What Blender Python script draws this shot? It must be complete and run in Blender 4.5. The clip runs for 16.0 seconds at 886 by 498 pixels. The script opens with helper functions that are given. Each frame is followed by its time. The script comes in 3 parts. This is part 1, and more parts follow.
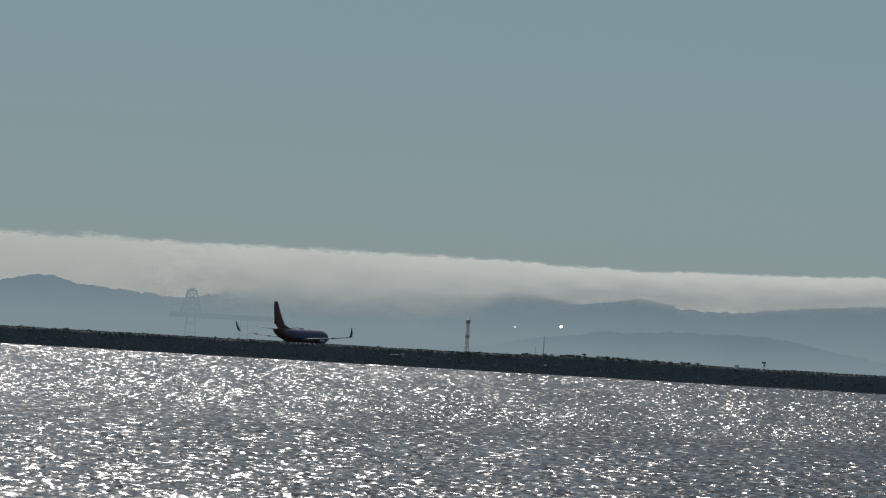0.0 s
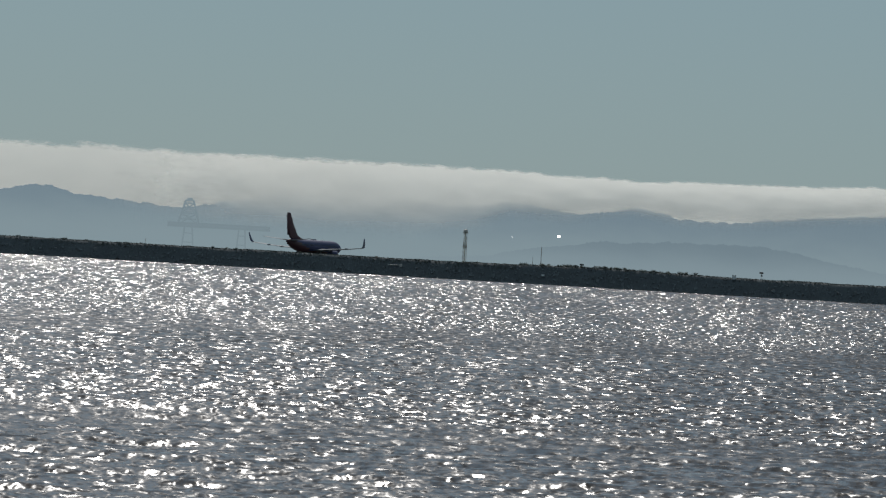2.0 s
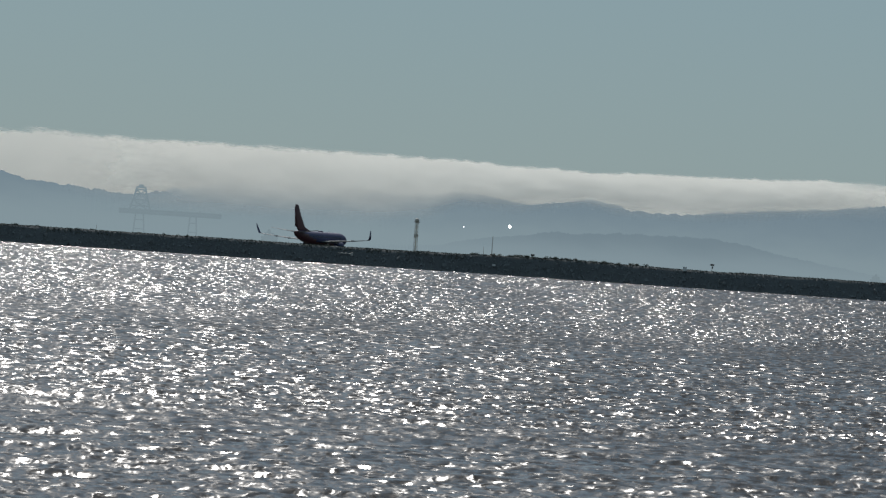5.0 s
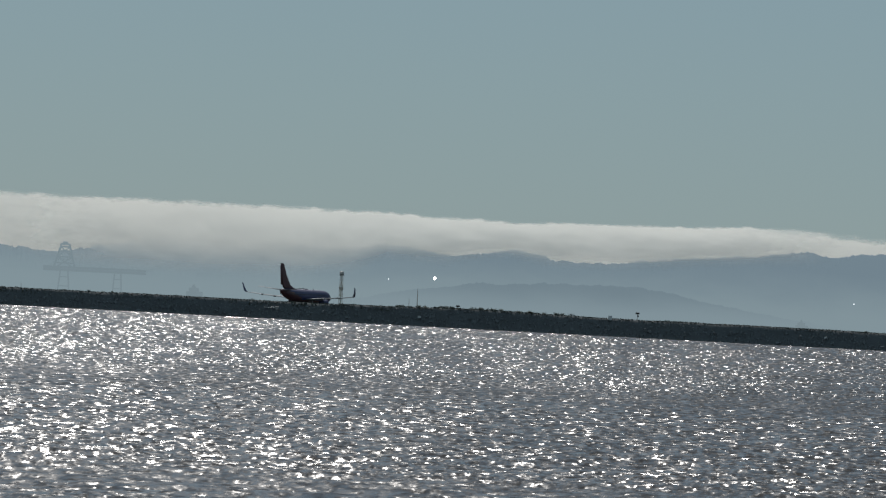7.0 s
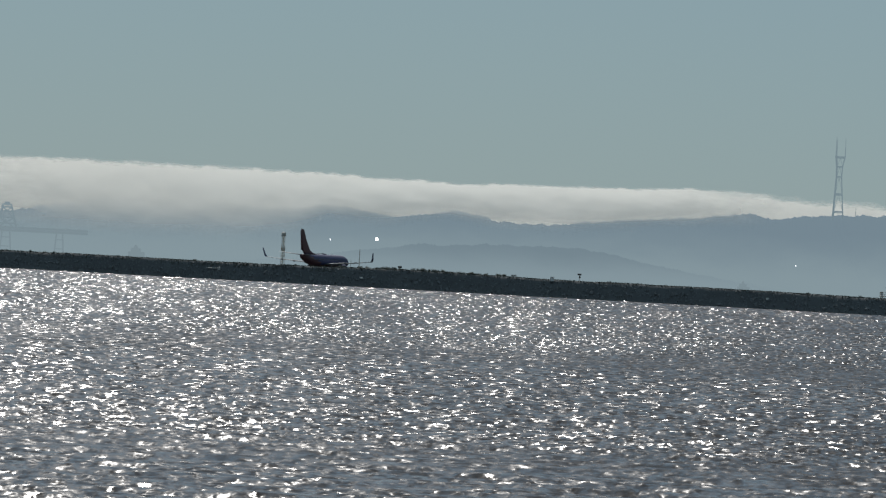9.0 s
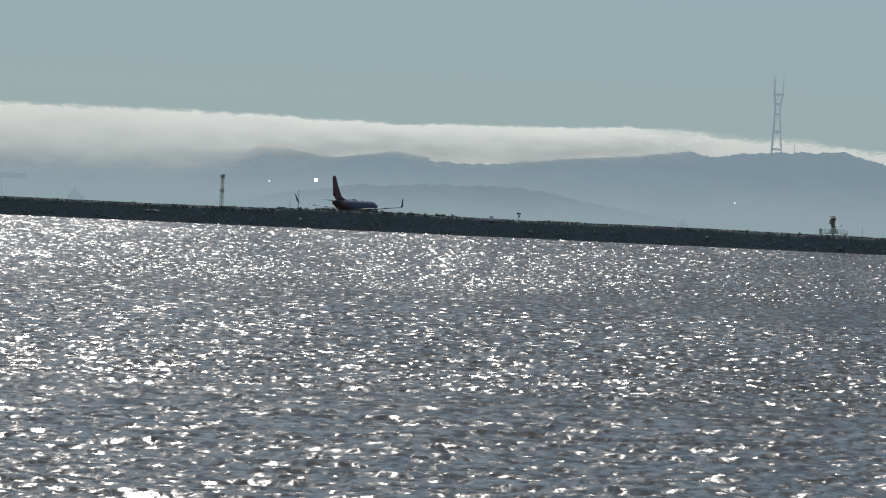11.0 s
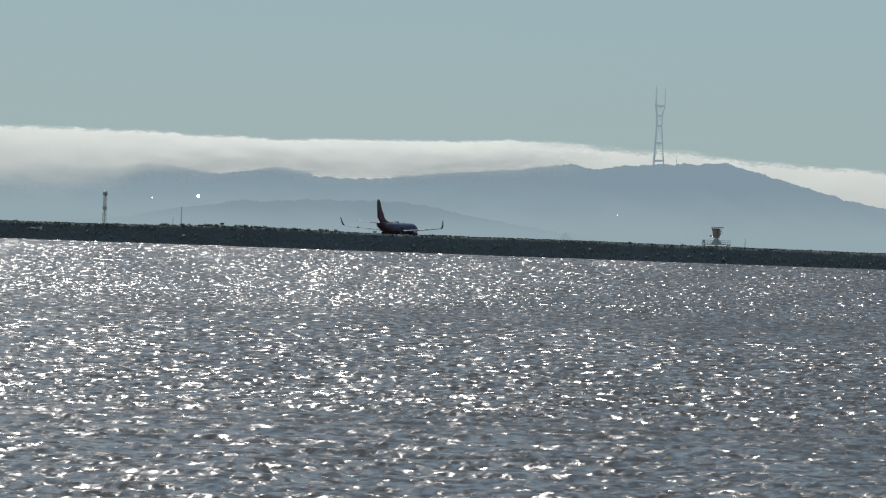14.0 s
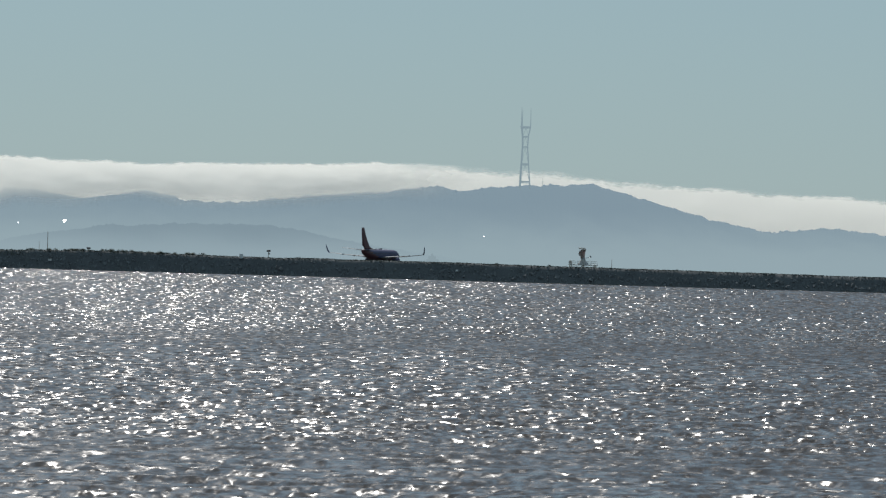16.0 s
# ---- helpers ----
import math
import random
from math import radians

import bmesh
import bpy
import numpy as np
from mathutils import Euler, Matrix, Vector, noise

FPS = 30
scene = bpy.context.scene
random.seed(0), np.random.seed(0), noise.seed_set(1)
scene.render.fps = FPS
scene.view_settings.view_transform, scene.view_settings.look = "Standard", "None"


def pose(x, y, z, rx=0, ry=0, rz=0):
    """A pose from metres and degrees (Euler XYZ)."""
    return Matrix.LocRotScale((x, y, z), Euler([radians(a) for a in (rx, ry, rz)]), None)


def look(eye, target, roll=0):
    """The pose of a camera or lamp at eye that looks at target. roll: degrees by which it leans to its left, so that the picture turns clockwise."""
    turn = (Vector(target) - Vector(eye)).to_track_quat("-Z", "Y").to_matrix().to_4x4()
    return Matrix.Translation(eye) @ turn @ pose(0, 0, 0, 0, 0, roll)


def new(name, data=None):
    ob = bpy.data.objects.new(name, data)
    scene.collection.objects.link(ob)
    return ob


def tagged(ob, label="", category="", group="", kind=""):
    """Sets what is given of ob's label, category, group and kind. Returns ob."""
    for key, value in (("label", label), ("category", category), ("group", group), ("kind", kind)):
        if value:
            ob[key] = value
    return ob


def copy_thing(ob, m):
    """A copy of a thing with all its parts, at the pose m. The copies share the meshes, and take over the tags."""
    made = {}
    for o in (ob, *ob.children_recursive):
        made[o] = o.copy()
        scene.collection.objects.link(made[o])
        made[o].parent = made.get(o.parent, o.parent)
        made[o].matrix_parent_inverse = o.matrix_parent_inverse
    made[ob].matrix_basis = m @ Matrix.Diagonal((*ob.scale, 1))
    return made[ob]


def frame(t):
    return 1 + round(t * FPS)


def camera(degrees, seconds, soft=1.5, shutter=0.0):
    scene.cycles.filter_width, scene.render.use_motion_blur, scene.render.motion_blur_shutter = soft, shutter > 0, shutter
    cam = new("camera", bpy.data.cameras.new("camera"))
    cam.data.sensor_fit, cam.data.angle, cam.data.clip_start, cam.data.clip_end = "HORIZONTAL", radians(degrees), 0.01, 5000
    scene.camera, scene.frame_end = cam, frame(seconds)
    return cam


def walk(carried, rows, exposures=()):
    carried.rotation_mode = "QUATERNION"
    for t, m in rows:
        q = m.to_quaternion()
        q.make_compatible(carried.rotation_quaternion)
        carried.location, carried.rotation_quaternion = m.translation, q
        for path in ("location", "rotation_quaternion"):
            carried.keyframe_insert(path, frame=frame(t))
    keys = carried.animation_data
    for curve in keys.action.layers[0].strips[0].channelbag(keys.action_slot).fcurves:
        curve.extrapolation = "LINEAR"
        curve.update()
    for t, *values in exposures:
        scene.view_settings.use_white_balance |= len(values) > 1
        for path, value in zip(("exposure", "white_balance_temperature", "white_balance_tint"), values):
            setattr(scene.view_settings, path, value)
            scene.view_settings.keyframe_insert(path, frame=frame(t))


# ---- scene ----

EYE = 4.5                      # eye height over the water
YBANK = 1490.0                 # the levee's waterline
GROUND = 2.4                   # airfield level


def cam_pose(yaw, pitch, roll):
    return pose(0, 0, EYE, 0, 0, yaw) @ pose(0, 0, 0, 90 + pitch) @ pose(0, 0, 0, 0, 0, roll)


# ---- camera ----
cam = camera(8.0, 16.0, soft=1.3)
PATH = [
    (0.0, -0.0000, 0.9067, 3.301),
    (0.5, 0.0029, 0.9648, 3.525),
    (1.0, -0.0111, 0.9426, 3.269),
    (1.5, -0.0428, 0.5962, 2.807),
    (2.0, -0.0696, 0.0957, 3.331),
    (2.5, -0.0400, 0.0244, 3.371),
    (3.0, 0.0769, 0.0511, 3.655),
    (3.2, 0.0829, 0.0551, 3.655),
    (5.3, -0.6580, 0.0282, 3.874),
    (5.5, -0.7520, 0.0432, 3.874),
    (6.0, -1.0093, 0.4704, 3.783),
    (6.5, -1.1006, 0.5039, 3.454),
    (7.0, -1.1678, 0.5359, 2.992),
    (7.5, -1.2348, 0.5537, 3.124),
    (8.0, -1.3237, 0.4742, 3.239),
    (8.5, -1.5256, 0.4523, 3.246),
    (9.0, -1.7101, 0.2101, 3.090),
    (9.5, -1.7565, -0.2468, 2.850),
    (9.7, -1.7645, -0.2838, 2.800),
    (11.8, -2.5458, -0.3253, 2.532),
    (12.0, -2.5718, -0.3333, 2.502),
    (12.5, -2.8288, -0.2845, 2.353),
    (13.0, -3.0559, -0.2573, 2.399),
    (13.5, -3.1051, -0.2042, 2.292),
    (14.0, -3.3336, -0.1313, 2.035),
    (14.5, -4.1947, -0.0783, 1.677),
    (15.0, -4.3982, -0.0165, 1.445),
    (15.5, -4.4615, 0.0419, 1.474),
    (16.0, -4.5313, 0.1083, 1.604),
]
EXPOSURES = [(0.0, -0.03), (1.0, -0.08), (1.5, 0.0), (2.5, 0.16), (3.2, 0.12), (6.0, 0.16), (7.0, 0.12), (9.0, 0.20), (9.7, 0.28), (11.8, 0.46), (16.0, 0.53)]
walk(cam, [(t, cam_pose(y, p, r)) for t, y, p, r in PATH], EXPOSURES)

# ---- daylight ----
SUN_AZ, SUN_EL = -8.0, 43.0
world = bpy.data.worlds.new("sky")
scene.world = world
world.use_nodes = True
wn = world.node_tree
sky = wn.nodes.new("ShaderNodeTexSky")
sky.sky_type = "NISHITA"
sky.sun_disc = False
sky.sun_elevation = radians(SUN_EL)
sky.sun_rotation = radians(SUN_AZ)
sky.air_density, sky.dust_density, sky.ozone_density = 1.0, 0.2, 3.0
tint = wn.nodes.new("ShaderNodeMix")
tint.data_type, tint.blend_type = "RGBA", "MULTIPLY"
tint.inputs["Factor"].default_value = 1.0
tint.inputs["B"].default_value = (0.55, 0.67, 0.85, 1)
wn.links.new(sky.outputs["Color"], tint.inputs["A"])
veil = wn.nodes.new("ShaderNodeMix")
veil.data_type = "RGBA"
veil.inputs["Factor"].default_value = 0.62
veil.inputs["B"].default_value = (3.85, 5.42, 5.92, 1)
wn.links.new(tint.outputs["Result"], veil.inputs["A"])
wn.links.new(veil.outputs["Result"], wn.nodes["Background"].inputs["Color"])
wn.nodes["Background"].inputs["Strength"].default_value = 0.052
sun_data = bpy.data.lights.new("sun", "SUN")
sun_data.energy, sun_data.angle, sun_data.color = 2.55, radians(0.53), (1.0, 0.965, 0.92)
sun = new("sun", sun_data)
a, e = radians(SUN_AZ), radians(SUN_EL)
SUN_DIR = Vector((math.sin(a) * math.cos(e), math.cos(a) * math.cos(e), math.sin(e)))
sun.matrix_world = look((0, 0, 300), Vector((0, 0, 300)) - SUN_DIR)


# ---- materials ----
def mat(name, color, rough=0.7, metal=0.0, vary=0.25, scale=1.0, bump=0.0, random_amount=0.0, spec=0.5):
    """A painted, stony or metal surface: colour varied at two scales, with fine relief."""
    m = bpy.data.materials.new(name)
    m.use_nodes = True
    nt = m.node_tree
    b = nt.nodes["Principled BSDF"]
    b.inputs["Roughness"].default_value = rough
    b.inputs["Metallic"].default_value = metal
    b.inputs["Specular IOR Level"].default_value = spec
    co = nt.nodes.new("ShaderNodeTexCoord")
    big, small = nt.nodes.new("ShaderNodeTexNoise"), nt.nodes.new("ShaderNodeTexNoise")
    for n, s, d in ((big, scale * 0.35, 3), (small, scale * 4.0, 5)):
        n.inputs["Scale"].default_value, n.inputs["Detail"].default_value = s, d
        nt.links.new(co.outputs["Object"], n.inputs["Vector"])
    add = nt.nodes.new("ShaderNodeMath")
    add.operation = "ADD"
    nt.links.new(big.outputs["Fac"], add.inputs[0])
    nt.links.new(small.outputs["Fac"], add.inputs[1])
    src = add.outputs[0]
    if random_amount:
        geo = nt.nodes.new("ShaderNodeNewGeometry")
        mul = nt.nodes.new("ShaderNodeMath")
        mul.operation = "MULTIPLY_ADD"
        mul.inputs[1].default_value = random_amount
        nt.links.new(geo.outputs["Random Per Island"], mul.inputs[0])
        nt.links.new(src, mul.inputs[2])
        src = mul.outputs[0]
    ramp = nt.nodes.new("ShaderNodeMapRange")
    ramp.inputs["From Min"].default_value, ramp.inputs["From Max"].default_value = 0.6, 1.4 + random_amount
    ramp.inputs["To Min"].default_value, ramp.inputs["To Max"].default_value = 1 - vary, 1 + vary
    nt.links.new(src, ramp.inputs["Value"])
    hsv = nt.nodes.new("ShaderNodeHueSaturation")
    hsv.inputs["Color"].default_value = (*color, 1)
    nt.links.new(ramp.outputs["Result"], hsv.inputs["Value"])
    nt.links.new(hsv.outputs["Color"], b.inputs["Base Color"])
    if bump:
        bp = nt.nodes.new("ShaderNodeBump")
        bp.inputs["Strength"].default_value, bp.inputs["Distance"].default_value = bump, 0.05
        nt.links.new(small.outputs["Fac"], bp.inputs["Height"])
        nt.links.new(bp.outputs["Normal"], b.inputs["Normal"])
    return m


def glow(name, color, strength):
    m = bpy.data.materials.new(name)
    m.use_nodes = True
    b = m.node_tree.nodes["Principled BSDF"]
    b.inputs["Base Color"].default_value = (0.8, 0.8, 0.8, 1)
    b.inputs["Emission Color"].default_value = (*color, 1)
    b.inputs["Emission Strength"].default_value = strength
    return m


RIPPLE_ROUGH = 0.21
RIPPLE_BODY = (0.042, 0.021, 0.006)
# ripple bands sized to fit the camera's view, near, half way out and by the levee: across, along, cross tilt, along
# tilt, lean to the camera, where they hold
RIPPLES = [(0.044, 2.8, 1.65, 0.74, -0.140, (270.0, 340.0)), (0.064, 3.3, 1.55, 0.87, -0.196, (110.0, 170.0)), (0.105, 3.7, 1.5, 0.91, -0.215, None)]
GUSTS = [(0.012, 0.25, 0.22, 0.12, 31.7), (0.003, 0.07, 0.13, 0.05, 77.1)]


def water_material():
    """Choppy bay water: crests tilt the surface by noise of several sizes, each fitted to the camera's view, with
    broader gusts.
    """
    m = bpy.data.materials.new("bay_water")
    m.use_nodes = True
    nt = m.node_tree
    b = nt.nodes["Principled BSDF"]
    b.inputs["Base Color"].default_value = (*RIPPLE_BODY, 1)
    b.inputs["Roughness"].default_value = RIPPLE_ROUGH
    b.inputs["IOR"].default_value = 1.333
    co, geo = nt.nodes.new("ShaderNodeUVMap"), nt.nodes.new("ShaderNodeNewGeometry")
    uvs = nt.nodes.new("ShaderNodeSeparateXYZ")
    nt.links.new(co.outputs["UV"], uvs.inputs[0])

    def slopes(sx, sy, off, detail, kx, ky, lean=0.0):
        mp = nt.nodes.new("ShaderNodeMapping")
        mp.inputs["Scale"].default_value = (sx, sy, 1)
        mp.inputs["Location"].default_value = (off, off * 1.7, off * 0.3)
        nt.links.new(co.outputs["UV"], mp.inputs["Vector"])
        nz = nt.nodes.new("ShaderNodeTexNoise")
        nz.inputs["Scale"].default_value, nz.inputs["Detail"].default_value, nz.inputs["Roughness"].default_value = 1.0, detail, 0.58
        nz.inputs["Distortion"].default_value = 0.35
        nt.links.new(mp.outputs["Vector"], nz.inputs["Vector"])
        ml = nt.nodes.new("ShaderNodeVectorMath")
        ml.operation = "MULTIPLY_ADD"
        ml.inputs[1].default_value = (kx, ky, 0.0)
        ml.inputs[2].default_value = (-0.5 * kx, lean - 0.5 * ky, 0.0)
        nt.links.new(nz.outputs["Color"], ml.inputs[0])
        return ml.outputs["Vector"]

    total = None
    for i, (sx, sy, kx, ky, lean, where) in enumerate(reversed(RIPPLES)):
        vec = slopes(sx, sy, 13.7 * i, 2.0, kx, ky, lean)
        if total is None:
            total = vec
            continue
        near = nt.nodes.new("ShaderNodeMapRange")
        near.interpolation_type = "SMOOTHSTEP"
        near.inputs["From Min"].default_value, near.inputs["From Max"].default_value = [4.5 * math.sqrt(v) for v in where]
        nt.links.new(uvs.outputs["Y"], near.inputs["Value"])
        mx = nt.nodes.new("ShaderNodeMix")
        mx.data_type = "VECTOR"
        nt.links.new(near.outputs["Result"], mx.inputs["Factor"])
        nt.links.new(total, mx.inputs[4])
        nt.links.new(vec, mx.inputs[5])
        total = mx.outputs[1]
    for sx, sy, kx, ky, off in GUSTS:
        ad = nt.nodes.new("ShaderNodeVectorMath")
        nt.links.new(total, ad.inputs[0])
        nt.links.new(slopes(sx, sy, off, 2.0, kx, ky), ad.inputs[1])
        total = ad.outputs["Vector"]
    ad = nt.nodes.new("ShaderNodeVectorMath")
    nt.links.new(geo.outputs["Normal"], ad.inputs[0])
    nt.links.new(total, ad.inputs[1])
    nm = nt.nodes.new("ShaderNodeVectorMath")
    nm.operation = "NORMALIZE"
    nt.links.new(ad.outputs["Vector"], nm.inputs[0])
    nt.links.new(nm.outputs["Vector"], b.inputs["Normal"])
    return m


def haze_glow_material(name, low, high, z0, z1, leaf):
    """Hills and structures kilometres off: their haze is painted in as glow, brighter near the water."""
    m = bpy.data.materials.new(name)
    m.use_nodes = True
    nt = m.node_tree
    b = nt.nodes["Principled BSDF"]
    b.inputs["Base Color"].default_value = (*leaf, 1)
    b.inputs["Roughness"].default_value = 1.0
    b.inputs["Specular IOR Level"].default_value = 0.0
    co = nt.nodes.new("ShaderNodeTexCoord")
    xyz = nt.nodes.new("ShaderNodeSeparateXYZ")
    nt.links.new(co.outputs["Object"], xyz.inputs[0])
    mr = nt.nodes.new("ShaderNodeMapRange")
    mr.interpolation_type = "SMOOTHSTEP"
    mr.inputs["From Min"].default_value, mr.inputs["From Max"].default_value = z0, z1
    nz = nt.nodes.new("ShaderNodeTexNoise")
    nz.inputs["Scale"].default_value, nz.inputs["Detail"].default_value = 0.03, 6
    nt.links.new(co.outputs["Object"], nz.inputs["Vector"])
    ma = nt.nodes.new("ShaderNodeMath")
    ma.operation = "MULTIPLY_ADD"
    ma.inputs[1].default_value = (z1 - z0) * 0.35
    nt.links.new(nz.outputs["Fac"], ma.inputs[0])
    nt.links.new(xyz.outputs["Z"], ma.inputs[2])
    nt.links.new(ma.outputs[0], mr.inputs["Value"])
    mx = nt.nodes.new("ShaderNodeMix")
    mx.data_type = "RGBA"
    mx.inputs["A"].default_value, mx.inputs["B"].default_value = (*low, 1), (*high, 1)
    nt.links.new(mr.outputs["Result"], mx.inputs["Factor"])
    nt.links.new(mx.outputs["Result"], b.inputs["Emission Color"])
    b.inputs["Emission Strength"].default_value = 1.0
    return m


def fog_material(name, opacity, bottom, bottom_soft, ends=None):
    """Sunlit stratus: lets light through, thins out at its ragged edges."""
    m = bpy.data.materials.new(name)
    m.use_nodes = True
    nt = m.node_tree
    nt.nodes.remove(nt.nodes["Principled BSDF"])
    out = nt.nodes["Material Output"]
    tr, df, tp = (nt.nodes.new("ShaderNodeBsdf" + k) for k in ("Translucent", "Diffuse", "Transparent"))
    tr.inputs["Color"].default_value = FOG_THROUGH
    df.inputs["Color"].default_value = (0.5, 0.51, 0.52, 1)
    both, cover = nt.nodes.new("ShaderNodeMixShader"), nt.nodes.new("ShaderNodeMixShader")
    both.inputs[0].default_value = 0.6
    nt.links.new(df.outputs[0], both.inputs[1])
    nt.links.new(tr.outputs[0], both.inputs[2])
    uv = nt.nodes.new("ShaderNodeUVMap")
    co = nt.nodes.new("ShaderNodeTexCoord")
    xyz = nt.nodes.new("ShaderNodeSeparateXYZ")
    nt.links.new(uv.outputs["UV"], xyz.inputs[0])
    mp = nt.nodes.new("ShaderNodeMapping")
    mp.inputs["Scale"].default_value = (0.02, 0.02, 0.075)
    nt.links.new(co.outputs["Object"], mp.inputs["Vector"])
    nz = nt.nodes.new("ShaderNodeTexNoise")
    nz.inputs["Scale"].default_value, nz.inputs["Detail"].default_value, nz.inputs["Roughness"].default_value = 1.0, 5, 0.55
    nt.links.new(mp.outputs["Vector"], nz.inputs["Vector"])

    def math_node(op, p, q, r=None):
        n = nt.nodes.new("ShaderNodeMath")
        n.operation = op
        for i, v in enumerate((p, q, r)):
            if v is None:
                continue
            if isinstance(v, (int, float)):
                n.inputs[i].default_value = v
            else:
                nt.links.new(v, n.inputs[i])
        return n.outputs[0]

    def ramp(src, lo, hi):
        n = nt.nodes.new("ShaderNodeMapRange")
        n.interpolation_type = "SMOOTHSTEP"
        n.inputs["From Min"].default_value, n.inputs["From Max"].default_value = lo, hi
        nt.links.new(src, n.inputs["Value"])
        return n.outputs["Result"]

    wob = math_node("MULTIPLY_ADD", nz.outputs["Fac"], 0.5, -0.25)
    v = math_node("ADD", xyz.outputs["Y"], math_node("MULTIPLY", wob, 0.36))
    alpha = ramp(v, bottom - bottom_soft, bottom + bottom_soft)
    fine = nt.nodes.new("ShaderNodeTexNoise")
    fine.inputs["Scale"].default_value, fine.inputs["Detail"].default_value, fine.inputs["Roughness"].default_value = 5.0, 4, 0.6
    nt.links.new(mp.outputs["Vector"], fine.inputs["Vector"])
    vt = math_node("MULTIPLY_ADD", math_node("SUBTRACT", fine.outputs["Fac"], 0.5), 0.10, math_node("MULTIPLY_ADD", wob, 0.22, xyz.outputs["Y"]))
    alpha = math_node("MULTIPLY", alpha, math_node("SUBTRACT", 1.0, ramp(vt, 0.925, 0.995)))
    if ends:
        u = math_node("ADD", xyz.outputs["X"], math_node("MULTIPLY", wob, 0.3))
        alpha = math_node("MULTIPLY", alpha, ramp(u, *ends[0]))
        alpha = math_node("MULTIPLY", alpha, math_node("SUBTRACT", 1.0, ramp(u, *ends[1])))
    alpha = math_node("MULTIPLY", alpha, opacity)
    nt.links.new(alpha, cover.inputs[0])
    nt.links.new(tp.outputs[0], cover.inputs[1])
    nt.links.new(both.outputs[0], cover.inputs[2])
    nt.links.new(cover.outputs[0], out.inputs["Surface"])
    return m


FOG_THROUGH = (0.84, 0.83, 0.775, 1)
M_WATER = water_material()
M_FARWATER = mat("far_water", (0.03, 0.04, 0.045), 0.25, vary=0.2, scale=0.05)
M_ROCK = mat("riprap_stone", (0.150, 0.160, 0.164), 0.95, vary=0.12, scale=1.2, bump=0.15, random_amount=0.2)
M_EARTH = mat("levee_earth", (0.098, 0.106, 0.109), 0.95, vary=0.25, scale=0.6, bump=0.12)
M_GRASS = mat("dry_grass", (0.115, 0.125, 0.105), 0.95, vary=0.15, scale=0.5, random_amount=0.15)
M_LEAF = mat("shrub_leaf", (0.10, 0.112, 0.08), 0.8, vary=0.4, scale=0.8, random_amount=0.7)
M_FIELD = mat("airfield_grass", (0.15, 0.14, 0.08), 0.95, vary=0.3, scale=0.1, bump=0.3)
M_ASPHALT = mat("runway_asphalt", (0.055, 0.055, 0.055), 0.85, vary=0.25, scale=0.2)
M_BLUE = mat("blue_paint", (0.030, 0.036, 0.105), 0.62, vary=0.12, scale=0.6)
M_RED = mat("red_paint", (0.075, 0.026, 0.034), 0.6, vary=0.12, scale=0.6)
M_ORANGE = mat("orange_paint", (0.12, 0.05, 0.04), 0.55, vary=0.12, scale=0.6)
M_WING = mat("wing_metal", (0.27, 0.28, 0.29), 0.7, metal=0.0, spec=0.12, vary=0.15, scale=0.8)
M_RUBBER = mat("tyre_rubber", (0.02, 0.02, 0.02), 0.8, vary=0.2, scale=4)
M_METAL = mat("galvanised_steel", (0.32, 0.33, 0.34), 0.5, metal=0.7, vary=0.25, scale=3)
M_DARK = mat("dark_glass", (0.012, 0.013, 0.015), 0.12, vary=0.2, scale=2)
M_TOWER = mat("mast_paint", (0.42, 0.40, 0.38), 0.55, vary=0.25, scale=2)
M_ORANGEMAST = mat("aviation_orange", (0.26, 0.215, 0.21), 0.55, vary=0.25, scale=2)
M_WHITE = mat("white_paint", (0.75, 0.75, 0.73), 0.5, vary=0.1, scale=2)
M_LAMP = glow("lamp_glow", (1.0, 0.97, 0.9), 5.0)
M_LAMP_DIM = glow("dim_lamp_glow", (0.95, 0.97, 1.0), 2.2)
# blue-grey glow stands for haze on the hills, tower, crane and far buildings
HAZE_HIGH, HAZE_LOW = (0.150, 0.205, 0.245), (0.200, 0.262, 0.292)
M_HILL_HAZE = haze_glow_material("far_hills_haze", HAZE_LOW, HAZE_HIGH, 16, 56, (0.008, 0.011, 0.01))
M_NEARHILL_HAZE = haze_glow_material("low_hills_haze", (0.194, 0.254, 0.286), (0.148, 0.200, 0.234), 9, 30, (0.008, 0.011, 0.01))
M_FARSTEEL_HAZE = haze_glow_material("far_steel_haze", (0.150, 0.204, 0.232), (0.150, 0.204, 0.232), 0, 50, (0.01, 0.01, 0.01))
M_SHORE_HAZE = haze_glow_material("far_shore_haze", (0.176, 0.231, 0.258), (0.172, 0.226, 0.254), 0, 50, (0.005, 0.005, 0.005))
M_FOG = fog_material("fog_bank", 0.97, 0.05, 0.05)
M_SPILL = fog_material("fog_spill", 0.97, 0.28, 0.26, ((0.02, 0.16), (0.82, 0.99)))


# ---- mesh helpers ----
def az_x(az, y):
    return y * math.tan(radians(az))


def el_z(el, az, y):
    return EYE + y / math.cos(radians(az)) * math.tan(radians(el))


def link(name, bm, material, parent=None, label="", smooth=False):
    me = bpy.data.meshes.new(name)
    bmesh.ops.recalc_face_normals(bm, faces=bm.faces)
    bm.to_mesh(me)
    bm.free()
    for m in material if isinstance(material, (list, tuple)) else (material,):
        me.materials.append(m)
    if smooth:
        me.shade_smooth()
    ob = new(name, me)
    if parent is not None:
        ob.parent = parent
    if label:
        tagged(ob, label)
    return ob


def part(name, bm, material, parent, label="", smooth=False):
    return link(name, bm, material, parent, label, smooth)


def thing(name, m, label, category, group="", kind=""):
    ob = new(name)
    ob.matrix_basis = m
    return tagged(ob, label, category, group, kind)


